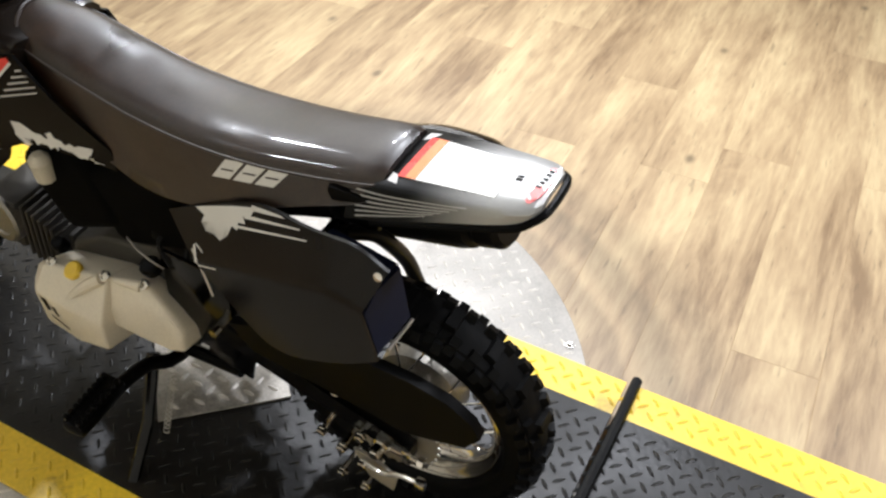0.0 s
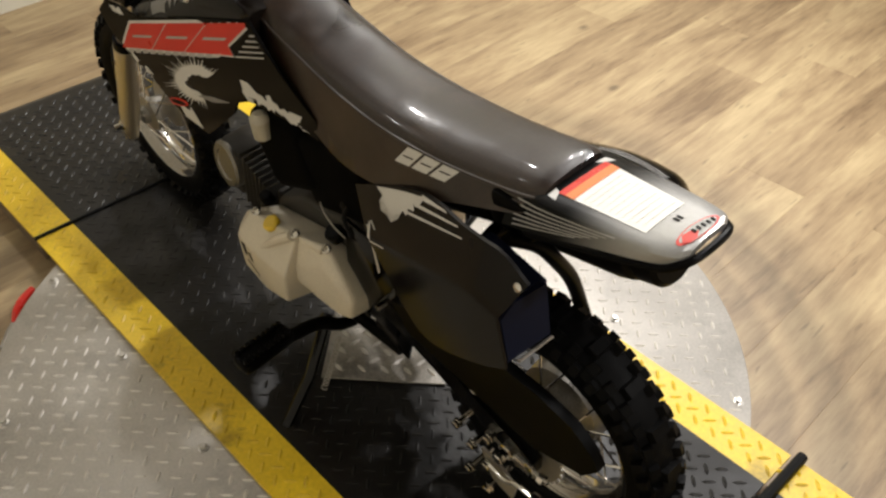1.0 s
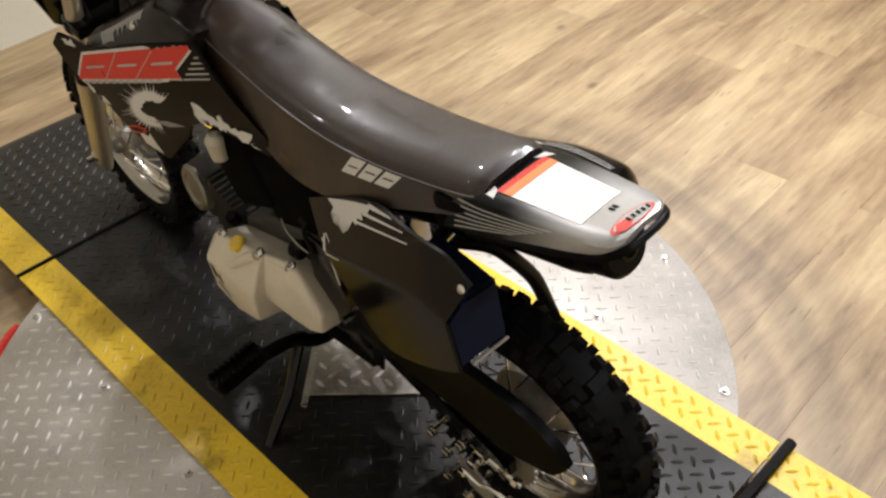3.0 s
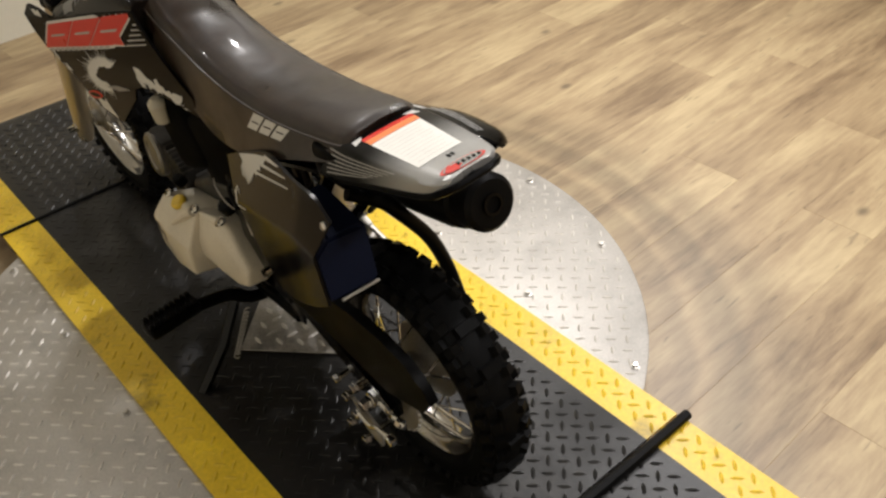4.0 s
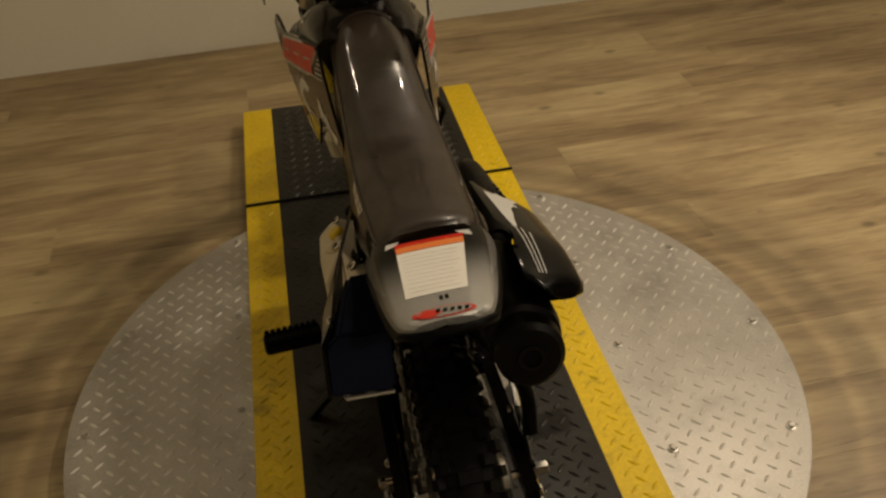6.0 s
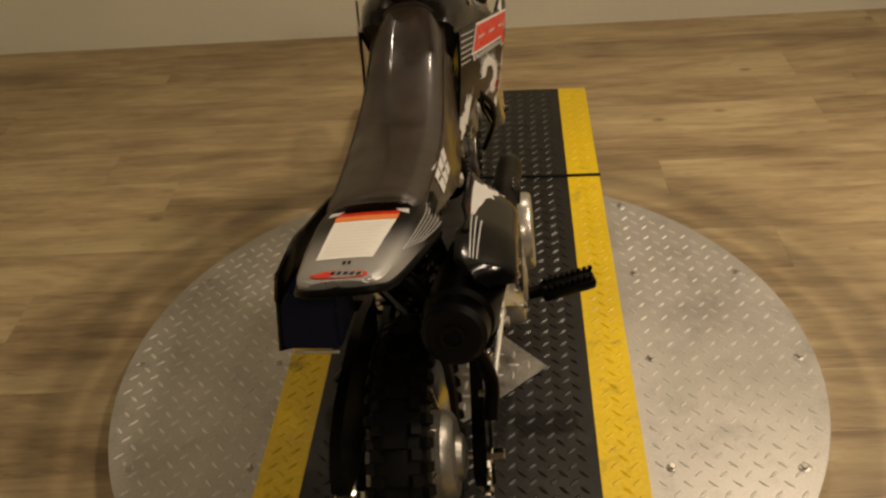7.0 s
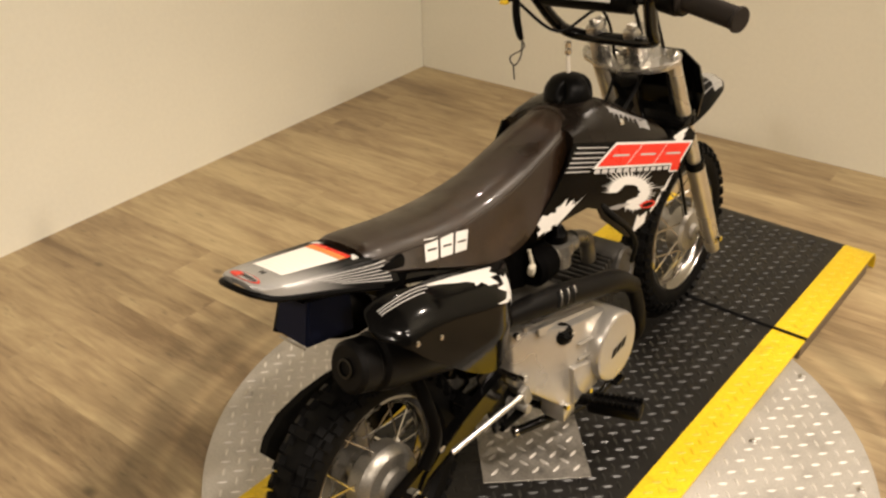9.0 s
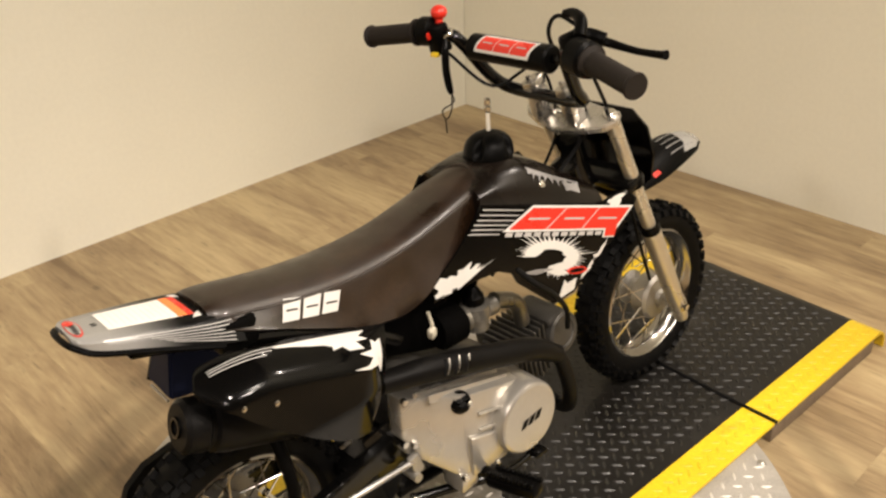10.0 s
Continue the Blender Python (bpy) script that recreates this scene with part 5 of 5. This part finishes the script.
for u, v, w in ((-0.090, -0.314, 0.158), (-0.100, -0.352, 0.160), (-0.100, -0.346, 0.098), (-0.102, -0.382, 0.092), (-0.100, -0.382, 0.204), (-0.108, -0.388, 0.160)):
    bm = bmesh.new()
    tube(bm, [(-0.060, v, w), (u, v, w)], 0.0040, 8)
    turned(bm, (u, v, w), (-1, 0, 0), [(0, 0.0085), (0.003, 0.0085), (0.003, 0.0068), (0.008, 0.0068), (0.009, 0.005)], 6)
    part("plate_bolt", bm, CHROME, plate, "chrome bolt")
GUARD = [(-0.19, 0.300), (-0.26, 0.325), (-0.322, 0.335), (-0.399, 0.340), (-0.449, 0.338), (-0.495, 0.328), (-0.526, 0.306), (-0.537, 0.285), (-0.517, 0.256), (-0.44, 0.232), (-0.359, 0.245), (-0.22, 0.262)]
bm = bmesh.new()
slab(bm, GUARD, lambda v, w: -0.088, 0.014, cuts=0)
part("chain_guard", bm, SATIN, bike, "black plastic chain guard", 30)
# rear shock
bm = bmesh.new()
tube(bm, [(0, -0.215, 0.26), (0, -0.175, 0.42)], 0.013, 12)
tube(bm, [(0.024 * math.cos(j * 0.7), -0.212 + 0.034 * j / 60 + 0.02 * math.sin(j * 0.7), 0.275 + 0.125 * j / 60) for j in range(61)], 0.0042, 6)
part("rear_shock", bm, BLACKP, bike, "black coil shock absorber")


# wheels
def wheel(name, centre, half, label, drum, size=1.0):
    R = 0.1985
    rim_bm = bmesh.new()
    prof = [(-0.026, 0.139), (-0.024, 0.143), (-0.020, 0.1425), (-0.018, 0.134), (-0.008, 0.126), (0.008, 0.126), (0.018, 0.134), (0.020, 0.1425), (0.024, 0.143), (0.026, 0.139), (0.022, 0.1365), (0.020, 0.1305), (0.009, 0.1225), (-0.009, 0.1225), (-0.020, 0.1305), (-0.022, 0.1365)]
    seg = 72
    rings = [[Vector((x, r * math.cos(2 * math.pi * k / seg), r * math.sin(2 * math.pi * k / seg))) for x, r in prof] for k in range(seg)]
    loft(rim_bm, rings + [rings[0]], False)
    bmesh.ops.remove_doubles(rim_bm, verts=rim_bm.verts, dist=1e-5)
    rim = part(name, rim_bm, RIM, bike, label, 40)
    rim.matrix_basis = Matrix.Translation(centre) @ Matrix.Diagonal((1, size, size, 1))
    ty = bmesh.new()
    prof = [(-0.021, 0.1395), (-half * 0.92, 0.150), (-half, 0.163), (-half * 0.93, 0.176), (-half * 0.68, 0.1855), (-half * 0.3, 0.190), (0, 0.1912), (half * 0.3, 0.190), (half * 0.68, 0.1855), (half * 0.93, 0.176), (half, 0.163), (half * 0.92, 0.150), (0.021, 0.1395)]
    rings = [[Vector((x, r * math.cos(2 * math.pi * k / seg), r * math.sin(2 * math.pi * k / seg))) for x, r in prof] for k in range(seg)]
    loft(ty, rings + [rings[0]], False)
    bmesh.ops.remove_doubles(ty, verts=ty.verts, dist=1e-5)
    tyre = part("tyre", ty, TYRE, rim, "black knobbly tyre", 28)
    count = 40
    kinds = {}
    for k in range(count):
        for x, r, tilt, sx, sy, ph in ((-half * 0.17, 0.1935, 0, 0.014, 0.016, 0), (half * 0.17, 0.1935, 0, 0.014, 0.016, 0), (-half * 0.60, 0.1895, -0.5, 0.013, 0.014, 0.5), (half * 0.60, 0.1895, 0.5, 0.013, 0.014, 0.5), (-half * 0.93, 0.1785, -1.05, 0.014, 0.013, 0.0), (half * 0.93, 0.1785, 1.05, 0.014, 0.013, 0.0)):
            if abs(tilt) < 0.1 and k % 2:
                continue
            a = 2 * math.pi * (k + ph) / count
            rot = Euler((a, 0, 0)).to_matrix() @ Euler((0, tilt, 0)).to_matrix()
            c = Euler((a, 0, 0)).to_matrix() @ Vector((x, 0, r))
            if (sx, sy) in kinds:
                o = new("tread_knob", kinds[sx, sy])
                o.parent = rim
                o.matrix_basis = Matrix.Translation(c) @ rot.to_4x4()
                continue
            kb = bmesh.new()
            i0 = [kb.verts.new(Vector((dx * sx, dy * sy, dz))) for dz, sc in ((-0.006, 0.55), (0.0055, 0.46)) for dx, dy in ((-sc, -sc), (sc, -sc), (sc, sc), (-sc, sc))]
            for q in ((4, 5, 6, 7), (0, 1, 5, 4), (1, 2, 6, 5), (2, 3, 7, 6), (3, 0, 4, 7)):
                kb.faces.new([i0[j] for j in q])
            o = part("tread_knob", kb, TYRE, rim)
            o.matrix_basis = Matrix.Translation(c) @ rot.to_4x4()
            kinds[sx, sy] = o.data
    hb = bmesh.new()
    if drum:
        turned(hb, (-0.045, 0, 0), (1, 0, 0), [(0, 0.018), (0.002, 0.046), (0.008, 0.049), (0.016, 0.028), (0.040, 0.026), (0.050, 0.058), (0.054, 0.064), (0.078, 0.066), (0.086, 0.062), (0.092, 0.054), (0.094, 0.034), (0.101, 0.030), (0.105, 0.018)], 48)
    else:
        turned(hb, (-0.05, 0, 0), (1, 0, 0), [(0, 0.016), (0.010, 0.018), (0.014, 0.036), (0.020, 0.038), (0.028, 0.024), (0.050, 0.022), (0.056, 0.048), (0.060, 0.050), (0.086, 0.050), (0.092, 0.044), (0.096, 0.020), (0.104, 0.016)], 48)
    hub = part("hub", hb, HUB if drum else CAST, rim, "dull cast alloy hub with brake drum", 30)
    bm = bmesh.new()
    tube(bm, [(-0.105, 0, 0), (0.105, 0, 0)], 0.006, 10)
    part("axle", bm, CHROME, rim, "chrome axle")
    for k in range(28):
        s = 1 if k % 2 else -1
        a = 2 * math.pi * k / 28
        off = (0.55 if (k // 2) % 2 else -0.55)
        r0 = 0.048 if s > 0 else 0.042
        bm = bmesh.new()
        p0 = Vector((s * (0.034 if s > 0 else 0.038), r0 * math.cos(a + off), r0 * math.sin(a + off)))
        p1 = Vector((s * 0.003, 0.125 * math.cos(a), 0.125 * math.sin(a)))
        tube(bm, [p0, p1], 0.0016, 5)
        part("spoke", bm, CHROME, rim)
    return rim


wheel("front_wheel", FRONT, 0.031, "front wheel with chrome spoked rim", False)
wheel("rear_wheel", REAR, 0.036, "rear wheel with chrome spoked rim", True, 0.957)

# front fork
fork_dir = (Vector((0, 0.585, 0.175)) - Vector((0, 0.356, 0.655))).normalized()
for s in (-1, 1):
    top = Vector((s * 0.080 + 0.007, 0.356, 0.655))
    bm = bmesh.new()
    tube(bm, [top, top + fork_dir * 0.33], 0.0135, 18)
    leg = part("fork_leg", bm, FORK, bike, "silver telescopic fork leg")
    bm = bmesh.new()
    tube(bm, [top + fork_dir * 0.285, top + fork_dir * 0.292, top + fork_dir * 0.30, top + fork_dir * 0.47, top + fork_dir * 0.53, top + fork_dir * 0.555], [0.0175, 0.0195, 0.0185, 0.0185, 0.017, 0.014], 20)
    block(bm, FRONT + Vector((s * 0.081 + 0.007, 0.002, 0)), (0.022, 0.034, 0.036), Euler((0.46, 0, 0)).to_matrix(), 0.006)
    part("slider", bm, FORK, leg, "silver lower fork slider")
    bm = bmesh.new()
    tube(bm, [top + fork_dir * 0.272, top + fork_dir * 0.290], 0.0190, 18)
    part("dust_seal", bm, SATIN, leg, "black dust seal")
    bm = bmesh.new()
    tube(bm, [top + fork_dir * 0.150, top + fork_dir * 0.165], 0.0185, 18)
    part("dust_seal", bm, SATIN, leg, "black dust seal")
    bm = bmesh.new()
    turned(bm, FRONT + Vector((s * 0.091 + 0.007, 0, 0)), (s, 0, 0), [(0, 0.010), (0.007, 0.010), (0.008, 0.006), (0.014, 0.006)], 6)
    part("axle_nut", bm, CHROME, leg, "chrome axle nut")
# clamps
cl = bmesh.new()
sub = bmesh.new()
out = [(-0.108, 0.352), (-0.099, 0.374), (-0.05, 0.378), (0, 0.384), (0.05, 0.378), (0.099, 0.374), (0.108, 0.352), (0.095, 0.332), (0.055, 0.316), (0, 0.306), (-0.055, 0.316), (-0.095, 0.332)]
f = sub.faces.new([sub.verts.new((x * 0.93 + 0.007, y, 0.640 + 0.45 * (y - 0.352))) for x, y in out])
res = bmesh.ops.extrude_face_region(sub, geom=[f])
for x in res["geom"]:
    if isinstance(x, bmesh.types.BMVert):
        x.co += Vector((0, -0.005, 0.012))
bmesh.ops.recalc_face_normals(sub, faces=sub.faces)
bmesh.ops.bevel(sub, geom=sub.edges[:], offset=0.003, segments=2, affect="EDGES")
join(cl, sub)
clamp = part("top_clamp", cl, CLAMP, bike, "polished alloy top fork clamp")
for s in (-1, 1):
    bm = bmesh.new()
    turned(bm, Vector((s * 0.080 + 0.007, 0.355, 0.655)), -fork_dir, [(0, 0.012), (0.005, 0.012), (0.007, 0.010), (0.007, 0.0)], 18, False)
    part("fork_cap", bm, CHROME, clamp, "chrome fork cap bolt")
    bm = bmesh.new()
    block(bm, (s * 0.038, 0.318, 0.668), (0.026, 0.034, 0.060), Euler((0.3, 0, 0)).to_matrix(), 0.006)
    block(bm, (s * 0.038, 0.304, 0.706), (0.024, 0.040, 0.020), Euler((0.3, 0, 0)).to_matrix(), 0.005)
    for y in (0.292, 0.317):
        turned(bm, (s * 0.038, y, 0.712), (0, -0.3, 1), [(0, 0.0055), (0.009, 0.0055), (0.010, 0.004)], 6)
    part("bar_riser", bm, CLAMP, clamp, "polished handlebar riser")
bm = bmesh.new()
turned(bm, (0, 0.338, 0.648), (0, -0.45, 1), [(0, 0.015), (0.012, 0.015), (0.014, 0.011), (0.014, 0.0)], 6, False)
part("stem_nut", bm, CHROME, clamp, "chrome stem nut")
bm = bmesh.new()
block(bm, (0.007, 0.415, 0.515), (0.192, 0.05, 0.024), Euler((0.46, 0, 0)).to_matrix(), 0.008)
part("lower_clamp", bm, BLACKP, bike, "black lower fork clamp")

# handlebar
bar = [(-0.300, 0.163, 0.786), (-0.20, 0.180, 0.798), (-0.135, 0.198, 0.800), (-0.116, 0.212, 0.785), (-0.098, 0.255, 0.725), (-0.080, 0.290, 0.694), (0, 0.300, 0.688), (0.080, 0.290, 0.694), (0.098, 0.255, 0.725), (0.116, 0.212, 0.785), (0.135, 0.198, 0.800), (0.20, 0.176, 0.798), (0.290, 0.152, 0.784)]
bm = bmesh.new()
tube(bm, bar, 0.0111, 14, 4)
tube(bm, [(-0.108, 0.214, 0.783), (0.108, 0.214, 0.783)], 0.007, 10)
hb = part("handlebar", bm, BLACKP, bike, "black steel handlebar")
bm = bmesh.new()
tube(bm, [(-0.088, 0.214, 0.782), (-0.085, 0.214, 0.782), (0.085, 0.214, 0.782), (0.088, 0.214, 0.782)], [0.019, 0.0225, 0.0225, 0.019], 24)
pad = part("bar_pad", bm, SATIN, hb, "black foam crossbar pad with red emblem")
pads = tree([pad])
ray = Vector((0, 0.75, -0.66))
place = lambda a, b: Vector((a, 0.214, 0.782)) - ray.normalized() * 0.2 + Vector((0, 0.66, 0.75)) * b
pad_field = [(-0.060, -0.012), (0.052, -0.012), (0.062, 0.012), (-0.050, 0.012)]
decal("backing", [quad_cell(pad_field, -0.04, 1.04, -0.16, 1.16)], pads, place, ray, 0.0006, WHITE, pad, "white outline of the emblem", 0.008)
decal("emblem", badge(pad_field, 0.04), pads, place, ray, 0.0013, RED, pad, "red block emblem", 0.008)
decal("slit", slits(pad_field), pads, place, ray, 0.0018, GREYL, pad, "pale slit in the emblem", 0.008)
for s in (-1, 1):
    e, i = Vector((s * 0.299 - 0.005, 0.1565 - s * 0.0055, 0.785)), Vector((s * 0.19, 0.181 - s * 0.001, 0.801))
    bm = bmesh.new()
    rows = []
    rad = []
    for k in range(25):
        f = k / 24
        rows.append(e.lerp(i, f))
        rad.append(0.0165 + (0.0012 if k % 2 else 0) + (0.0025 if k in (0, 1) else 0) + (0.006 if k > 22 else 0))
    tube(bm, rows, rad, 20)
    part("grip", bm, GRIP, hb, "dark ribbed rubber grip")
# right: throttle drum, brake perch, lever
bm = bmesh.new()
turned(bm, (0.150, 0.190, 0.803), (1, -0.17, -0.1), [(0, 0.021), (0.004, 0.027), (0.032, 0.028), (0.036, 0.022), (0.042, 0.026), (0.045, 0.024)], 28)
part("throttle_housing", bm, SATIN, hb, "round black throttle housing")
bm = bmesh.new()
block(bm, (0.128, 0.214, 0.812), (0.024, 0.04, 0.036), Euler((0.2, 0, -0.2)).to_matrix(), 0.008)
tube(bm, [(0.118, 0.222, 0.815), (0.13, 0.245, 0.820), (0.155, 0.258, 0.812)], 0.010, 10, 4)
part("lever_perch", bm, SATIN, hb, "black lever perch")
bm = bmesh.new()
tube(bm, [(0.125, 0.245, 0.816), (0.16, 0.262, 0.806), (0.21, 0.262, 0.800), (0.255, 0.258, 0.801), (0.266, 0.257, 0.802)], [0.009, 0.007, 0.0055, 0.006, 0.0075], 10, 4)
part("brake_lever", bm, SATIN, hb, "black ball-ended brake lever")
bm = bmesh.new()
tube(bm, [(0.150, 0.205, 0.826), (0.140, 0.220, 0.846), (0.118, 0.230, 0.853), (0.098, 0.232, 0.850)], [0.0105, 0.0095, 0.008, 0.0065], 14, 5)
part("cable_elbow", bm, SATIN, hb, "thick black cable elbow at the throttle")
# left: switch clamp, stop button, lanyard
bm = bmesh.new()
turned(bm, (-0.185, 0.184, 0.803), (1, 0.2, 0.05), [(0, 0.022), (0.004, 0.025), (0.026, 0.025), (0.030, 0.018)], 24)
block(bm, (-0.152, 0.192, 0.793), (0.030, 0.034, 0.052), Euler((0.2, 0, 0)).to_matrix(), 0.007)
ks = part("switch_clamp", bm, SATIN, hb, "black switch housing")
bm = bmesh.new()
bmesh.ops.create_uvsphere(bm, u_segments=20, v_segments=12, radius=0.0145)
bmesh.ops.transform(bm, matrix=Matrix.Translation((-0.152, 0.197, 0.836)) @ Matrix.Diagonal((1, 1, 0.85, 1)), verts=bm.verts)
tube(bm, [(-0.152, 0.195, 0.81), (-0.152, 0.197, 0.83)], 0.007, 10)
part("stop_button", bm, REDP, ks, "red round stop button")
bm = bmesh.new()
block(bm, (-0.160, 0.172, 0.800), (0.018, 0.010, 0.014), Euler((0.2, 0, 0)).to_matrix(), 0.003)
part("rocker_switch", bm, REDP, ks, "red rocker switch")
bm = bmesh.new()
block(bm, (-0.148, 0.178, 0.768), (0.014, 0.012, 0.008), None, 0.002)
part("yellow_button", bm, YELP, ks, "small yellow button")
bm = bmesh.new()
turned(bm, (-0.134, 0.196, 0.797), (1, 0.1, 0.6), [(0, 0.009), (0.014, 0.008), (0.016, 0.005)], 14)
part("switch_collar", bm, CHROME, ks, "silver collar")
bm = bmesh.new()
tube(bm, [(-0.128, 0.186, 0.796), (-0.124, 0.180, 0.776), (-0.123, 0.178, 0.745), (-0.118, 0.178, 0.716), (-0.113, 0.178, 0.704)], [0.003, 0.0065, 0.007, 0.0065, 0.004], 10, 6)
lan = part("lanyard", bm, SATIN, hb, "black coiled lanyard")
bm = bmesh.new()
tube(bm, [(-0.113, 0.178, 0.704), (-0.108, 0.178, 0.694), (-0.118, 0.178, 0.684), (-0.133, 0.178, 0.676), (-0.141, 0.178, 0.667), (-0.134, 0.178, 0.656), (-0.124, 0.178, 0.662), (-0.115, 0.178, 0.680), (-0.113, 0.178, 0.702)], 0.0013, 6, 5)
tube(bm, [(-0.134, 0.178, 0.656), (-0.133, 0.178, 0.630)], 0.0013, 6)
part("wire_loop", bm, SATIN, lan, "thin wire loop with a small key ring")
# cables
for nm, pts, r in (("throttle_cable", [(0.122, 0.232, 0.835), (0.088, 0.232, 0.846), (0.065, 0.236, 0.832), (0.056, 0.245, 0.800), (0.05, 0.30, 0.72), (0.03, 0.36, 0.62), (0.02, 0.25, 0.52), (0.02, 0.12, 0.42)], 0.0035), ("brake_cable", [(0.122, 0.245, 0.820), (0.098, 0.275, 0.800), (0.065, 0.33, 0.74), (0.05, 0.41, 0.62), (0.052, 0.45, 0.48), (0.05, 0.50, 0.34), (0.045, 0.54, 0.25)], 0.0035), ("switch_wire", [(-0.145, 0.20, 0.77), (-0.085, 0.25, 0.705), (-0.03, 0.31, 0.735), (-0.02, 0.34, 0.62), (-0.03, 0.30, 0.53)], 0.003), ("starter_wire", [(0.090, 0.110, 0.460), (0.104, 0.140, 0.425), (0.104, 0.185, 0.385), (0.096, 0.225, 0.335), (0.075, 0.25, 0.28)], 0.0048)):
    bm = bmesh.new()
    tube(bm, pts, r, 8, 6)
    part(nm, bm, CORD, bike, "black cable")
bm = bmesh.new()
tube(bm, [(-0.075, -0.10, 0.345), (-0.07, -0.085, 0.375), (-0.045, -0.10, 0.392), (-0.05, -0.14, 0.37)], 0.003, 8, 5)
tube(bm, [(-0.06, -0.11, 0.34), (-0.035, -0.12, 0.40), (-0.02, -0.16, 0.41)], 0.004, 8, 5)
part("wiring", bm, CORD, bike, "black wiring loops above the engine")
bm = bmesh.new()
tube(bm, [(-0.096, -0.172, 0.428), (-0.097, -0.178, 0.405), (-0.098, -0.184, 0.380), (-0.098, -0.187, 0.358)], 0.0013, 8, 5)
part("drain_hose", bm, CLEARTUBE, bike, "thin clear drain hose beside the frame")
bm = bmesh.new()
tube(bm, [(-0.062, -0.018, 0.352), (-0.070, -0.032, 0.356), (-0.076, -0.050, 0.352), (-0.078, -0.072, 0.344), (-0.072, -0.082, 0.330)], 0.0012, 8, 5)
part("clip_wire", bm, CAST, bike, "bare grey wire across the engine top")
for v, w, r in ((-0.060, 0.330, 0.014), (0.112, 0.292, 0.011)):
    bm = bmesh.new()
    turned(bm, (-0.070, v, w - 0.012), (-0.4, 0, 0.9), [(0, r), (0.012, r), (0.016, r * 0.8), (0.017, 0.003)], 14)
    part("rubber_boot", bm, SATIN, bike, "small black rubber boot")

# front fender and number plate
rings = []
for v, wz, h, dip in catmull([(0.430, 0.472, 0.034, 0.010), (0.48, 0.484, 0.048, 0.024), (0.54, 0.502, 0.056, 0.036), (0.595, 0.515, 0.057, 0.040), (0.645, 0.520, 0.053, 0.036), (0.69, 0.516, 0.045, 0.027), (0.722, 0.506, 0.030, 0.014)], 5):
    top_row = [(x * h, v, wz - dip * abs(x) ** 2) for x in (-1, -0.75, -0.4, 0, 0.4, 0.75, 1)]
    rings.append(top_row + [(x, y, z - 0.0045) for x, y, z in reversed(top_row)])
bm = bmesh.new()
loft(bm, rings)
ff = part("front_fender", bm, SATIN, bike, "black front fender with silver tip", 50)
ffs = tree([ff])
decal("tip_print", [[(-0.045, 0.646), (-0.03, 0.662), (0.03, 0.662), (0.045, 0.646), (0.042, 0.690), (0.028, 0.720), (-0.028, 0.720), (-0.042, 0.690)]], ffs, lambda a, b: (a, b, 0.8), (0, 0, -1), 0.0008, SILVER, ff, "silver tip")
decal("stripes", [[(x, 0.610), (x + 0.002, 0.610), (x * 0.9 + 0.0015, 0.700), (x * 0.9, 0.700)] for x in (-0.038, -0.026, -0.013, 0.0, 0.013, 0.025, 0.037)], ffs, lambda a, b: (a, b, 0.8), (0, 0, -1), 0.0008, GREY, ff, "grey stripes")
decal("red_mark", [[(s * 0.044, 0.540), (s * 0.051, 0.542), (s * 0.051, 0.562), (s * 0.045, 0.558)] for s in (-1, 1)], ffs, lambda a, b: (a, b, 0.8), (0, 0, -1), 0.0008, RED, ff, "red marks")
bm = bmesh.new()
sub = bmesh.new()
outl = [(-0.052, 0.640), (0.052, 0.640), (0.078, 0.612), (0.082, 0.560), (0.066, 0.500), (0.040, 0.470), (-0.040, 0.470), (-0.066, 0.500), (-0.082, 0.560), (-0.078, 0.612)]
f = sub.faces.new([sub.verts.new((x * 1.3, 0.445 + 0.30 * (0.64 - z) - 2.2 * x * x, z)) for x, z in outl])
bmesh.ops.triangulate(sub, faces=[f])
res = bmesh.ops.extrude_face_region(sub, geom=sub.faces[:])
for x in res["geom"]:
    if isinstance(x, bmesh.types.BMVert):
        x.co.y += 0.006
join(bm, sub)
part("number_plate", bm, GLOSS, bike, "black front number plate", 40)


# ---------------------------------------------------------------- floor planks, last
PL, PW = 1.22, 0.152
plank_meshes = {}


def plank_mesh(length):
    key = round(length, 3)
    if key not in plank_meshes:
        b2 = 0.0005
        x, y = length / 2, PW / 2
        vs = [(-x, -y, -0.004), (x, -y, -0.004), (x, y, -0.004), (-x, y, -0.004), (-x, -y, -b2), (x, -y, -b2), (x, y, -b2), (-x, y, -b2), (-x + b2, -y + b2, 0), (x - b2, -y + b2, 0), (x - b2, y - b2, 0), (-x + b2, y - b2, 0)]
        fs = [(8, 9, 10, 11)] + [(a, (a + 1) % 4, (a + 1) % 4 + 4, a + 4) for a in range(4)] + [(a + 4, (a + 1) % 4 + 4, (a + 1) % 4 + 8, a + 8) for a in range(4)]
        me = bpy.data.meshes.new("plank")
        me.from_pydata(vs, [], fs)
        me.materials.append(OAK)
        plank_meshes[key] = me
    return plank_meshes[key]


rnd = random.Random(12)
rows_n = int(8.55 / PW)
for r in range(rows_n):
    x = -rnd.choice((0.15, 0.35, 0.55, 0.75, 0.95, 1.1))
    while x < 8.9:
        x0, x1 = max(-0.08, x), min(8.9, x + PL)
        if x1 - x0 > 0.04:
            o = new("plank", plank_mesh(x1 - x0))
            o.parent = floor
            o.location = ((x0 + x1) / 2, -(r + 0.5) * PW, 0)
        x += PL
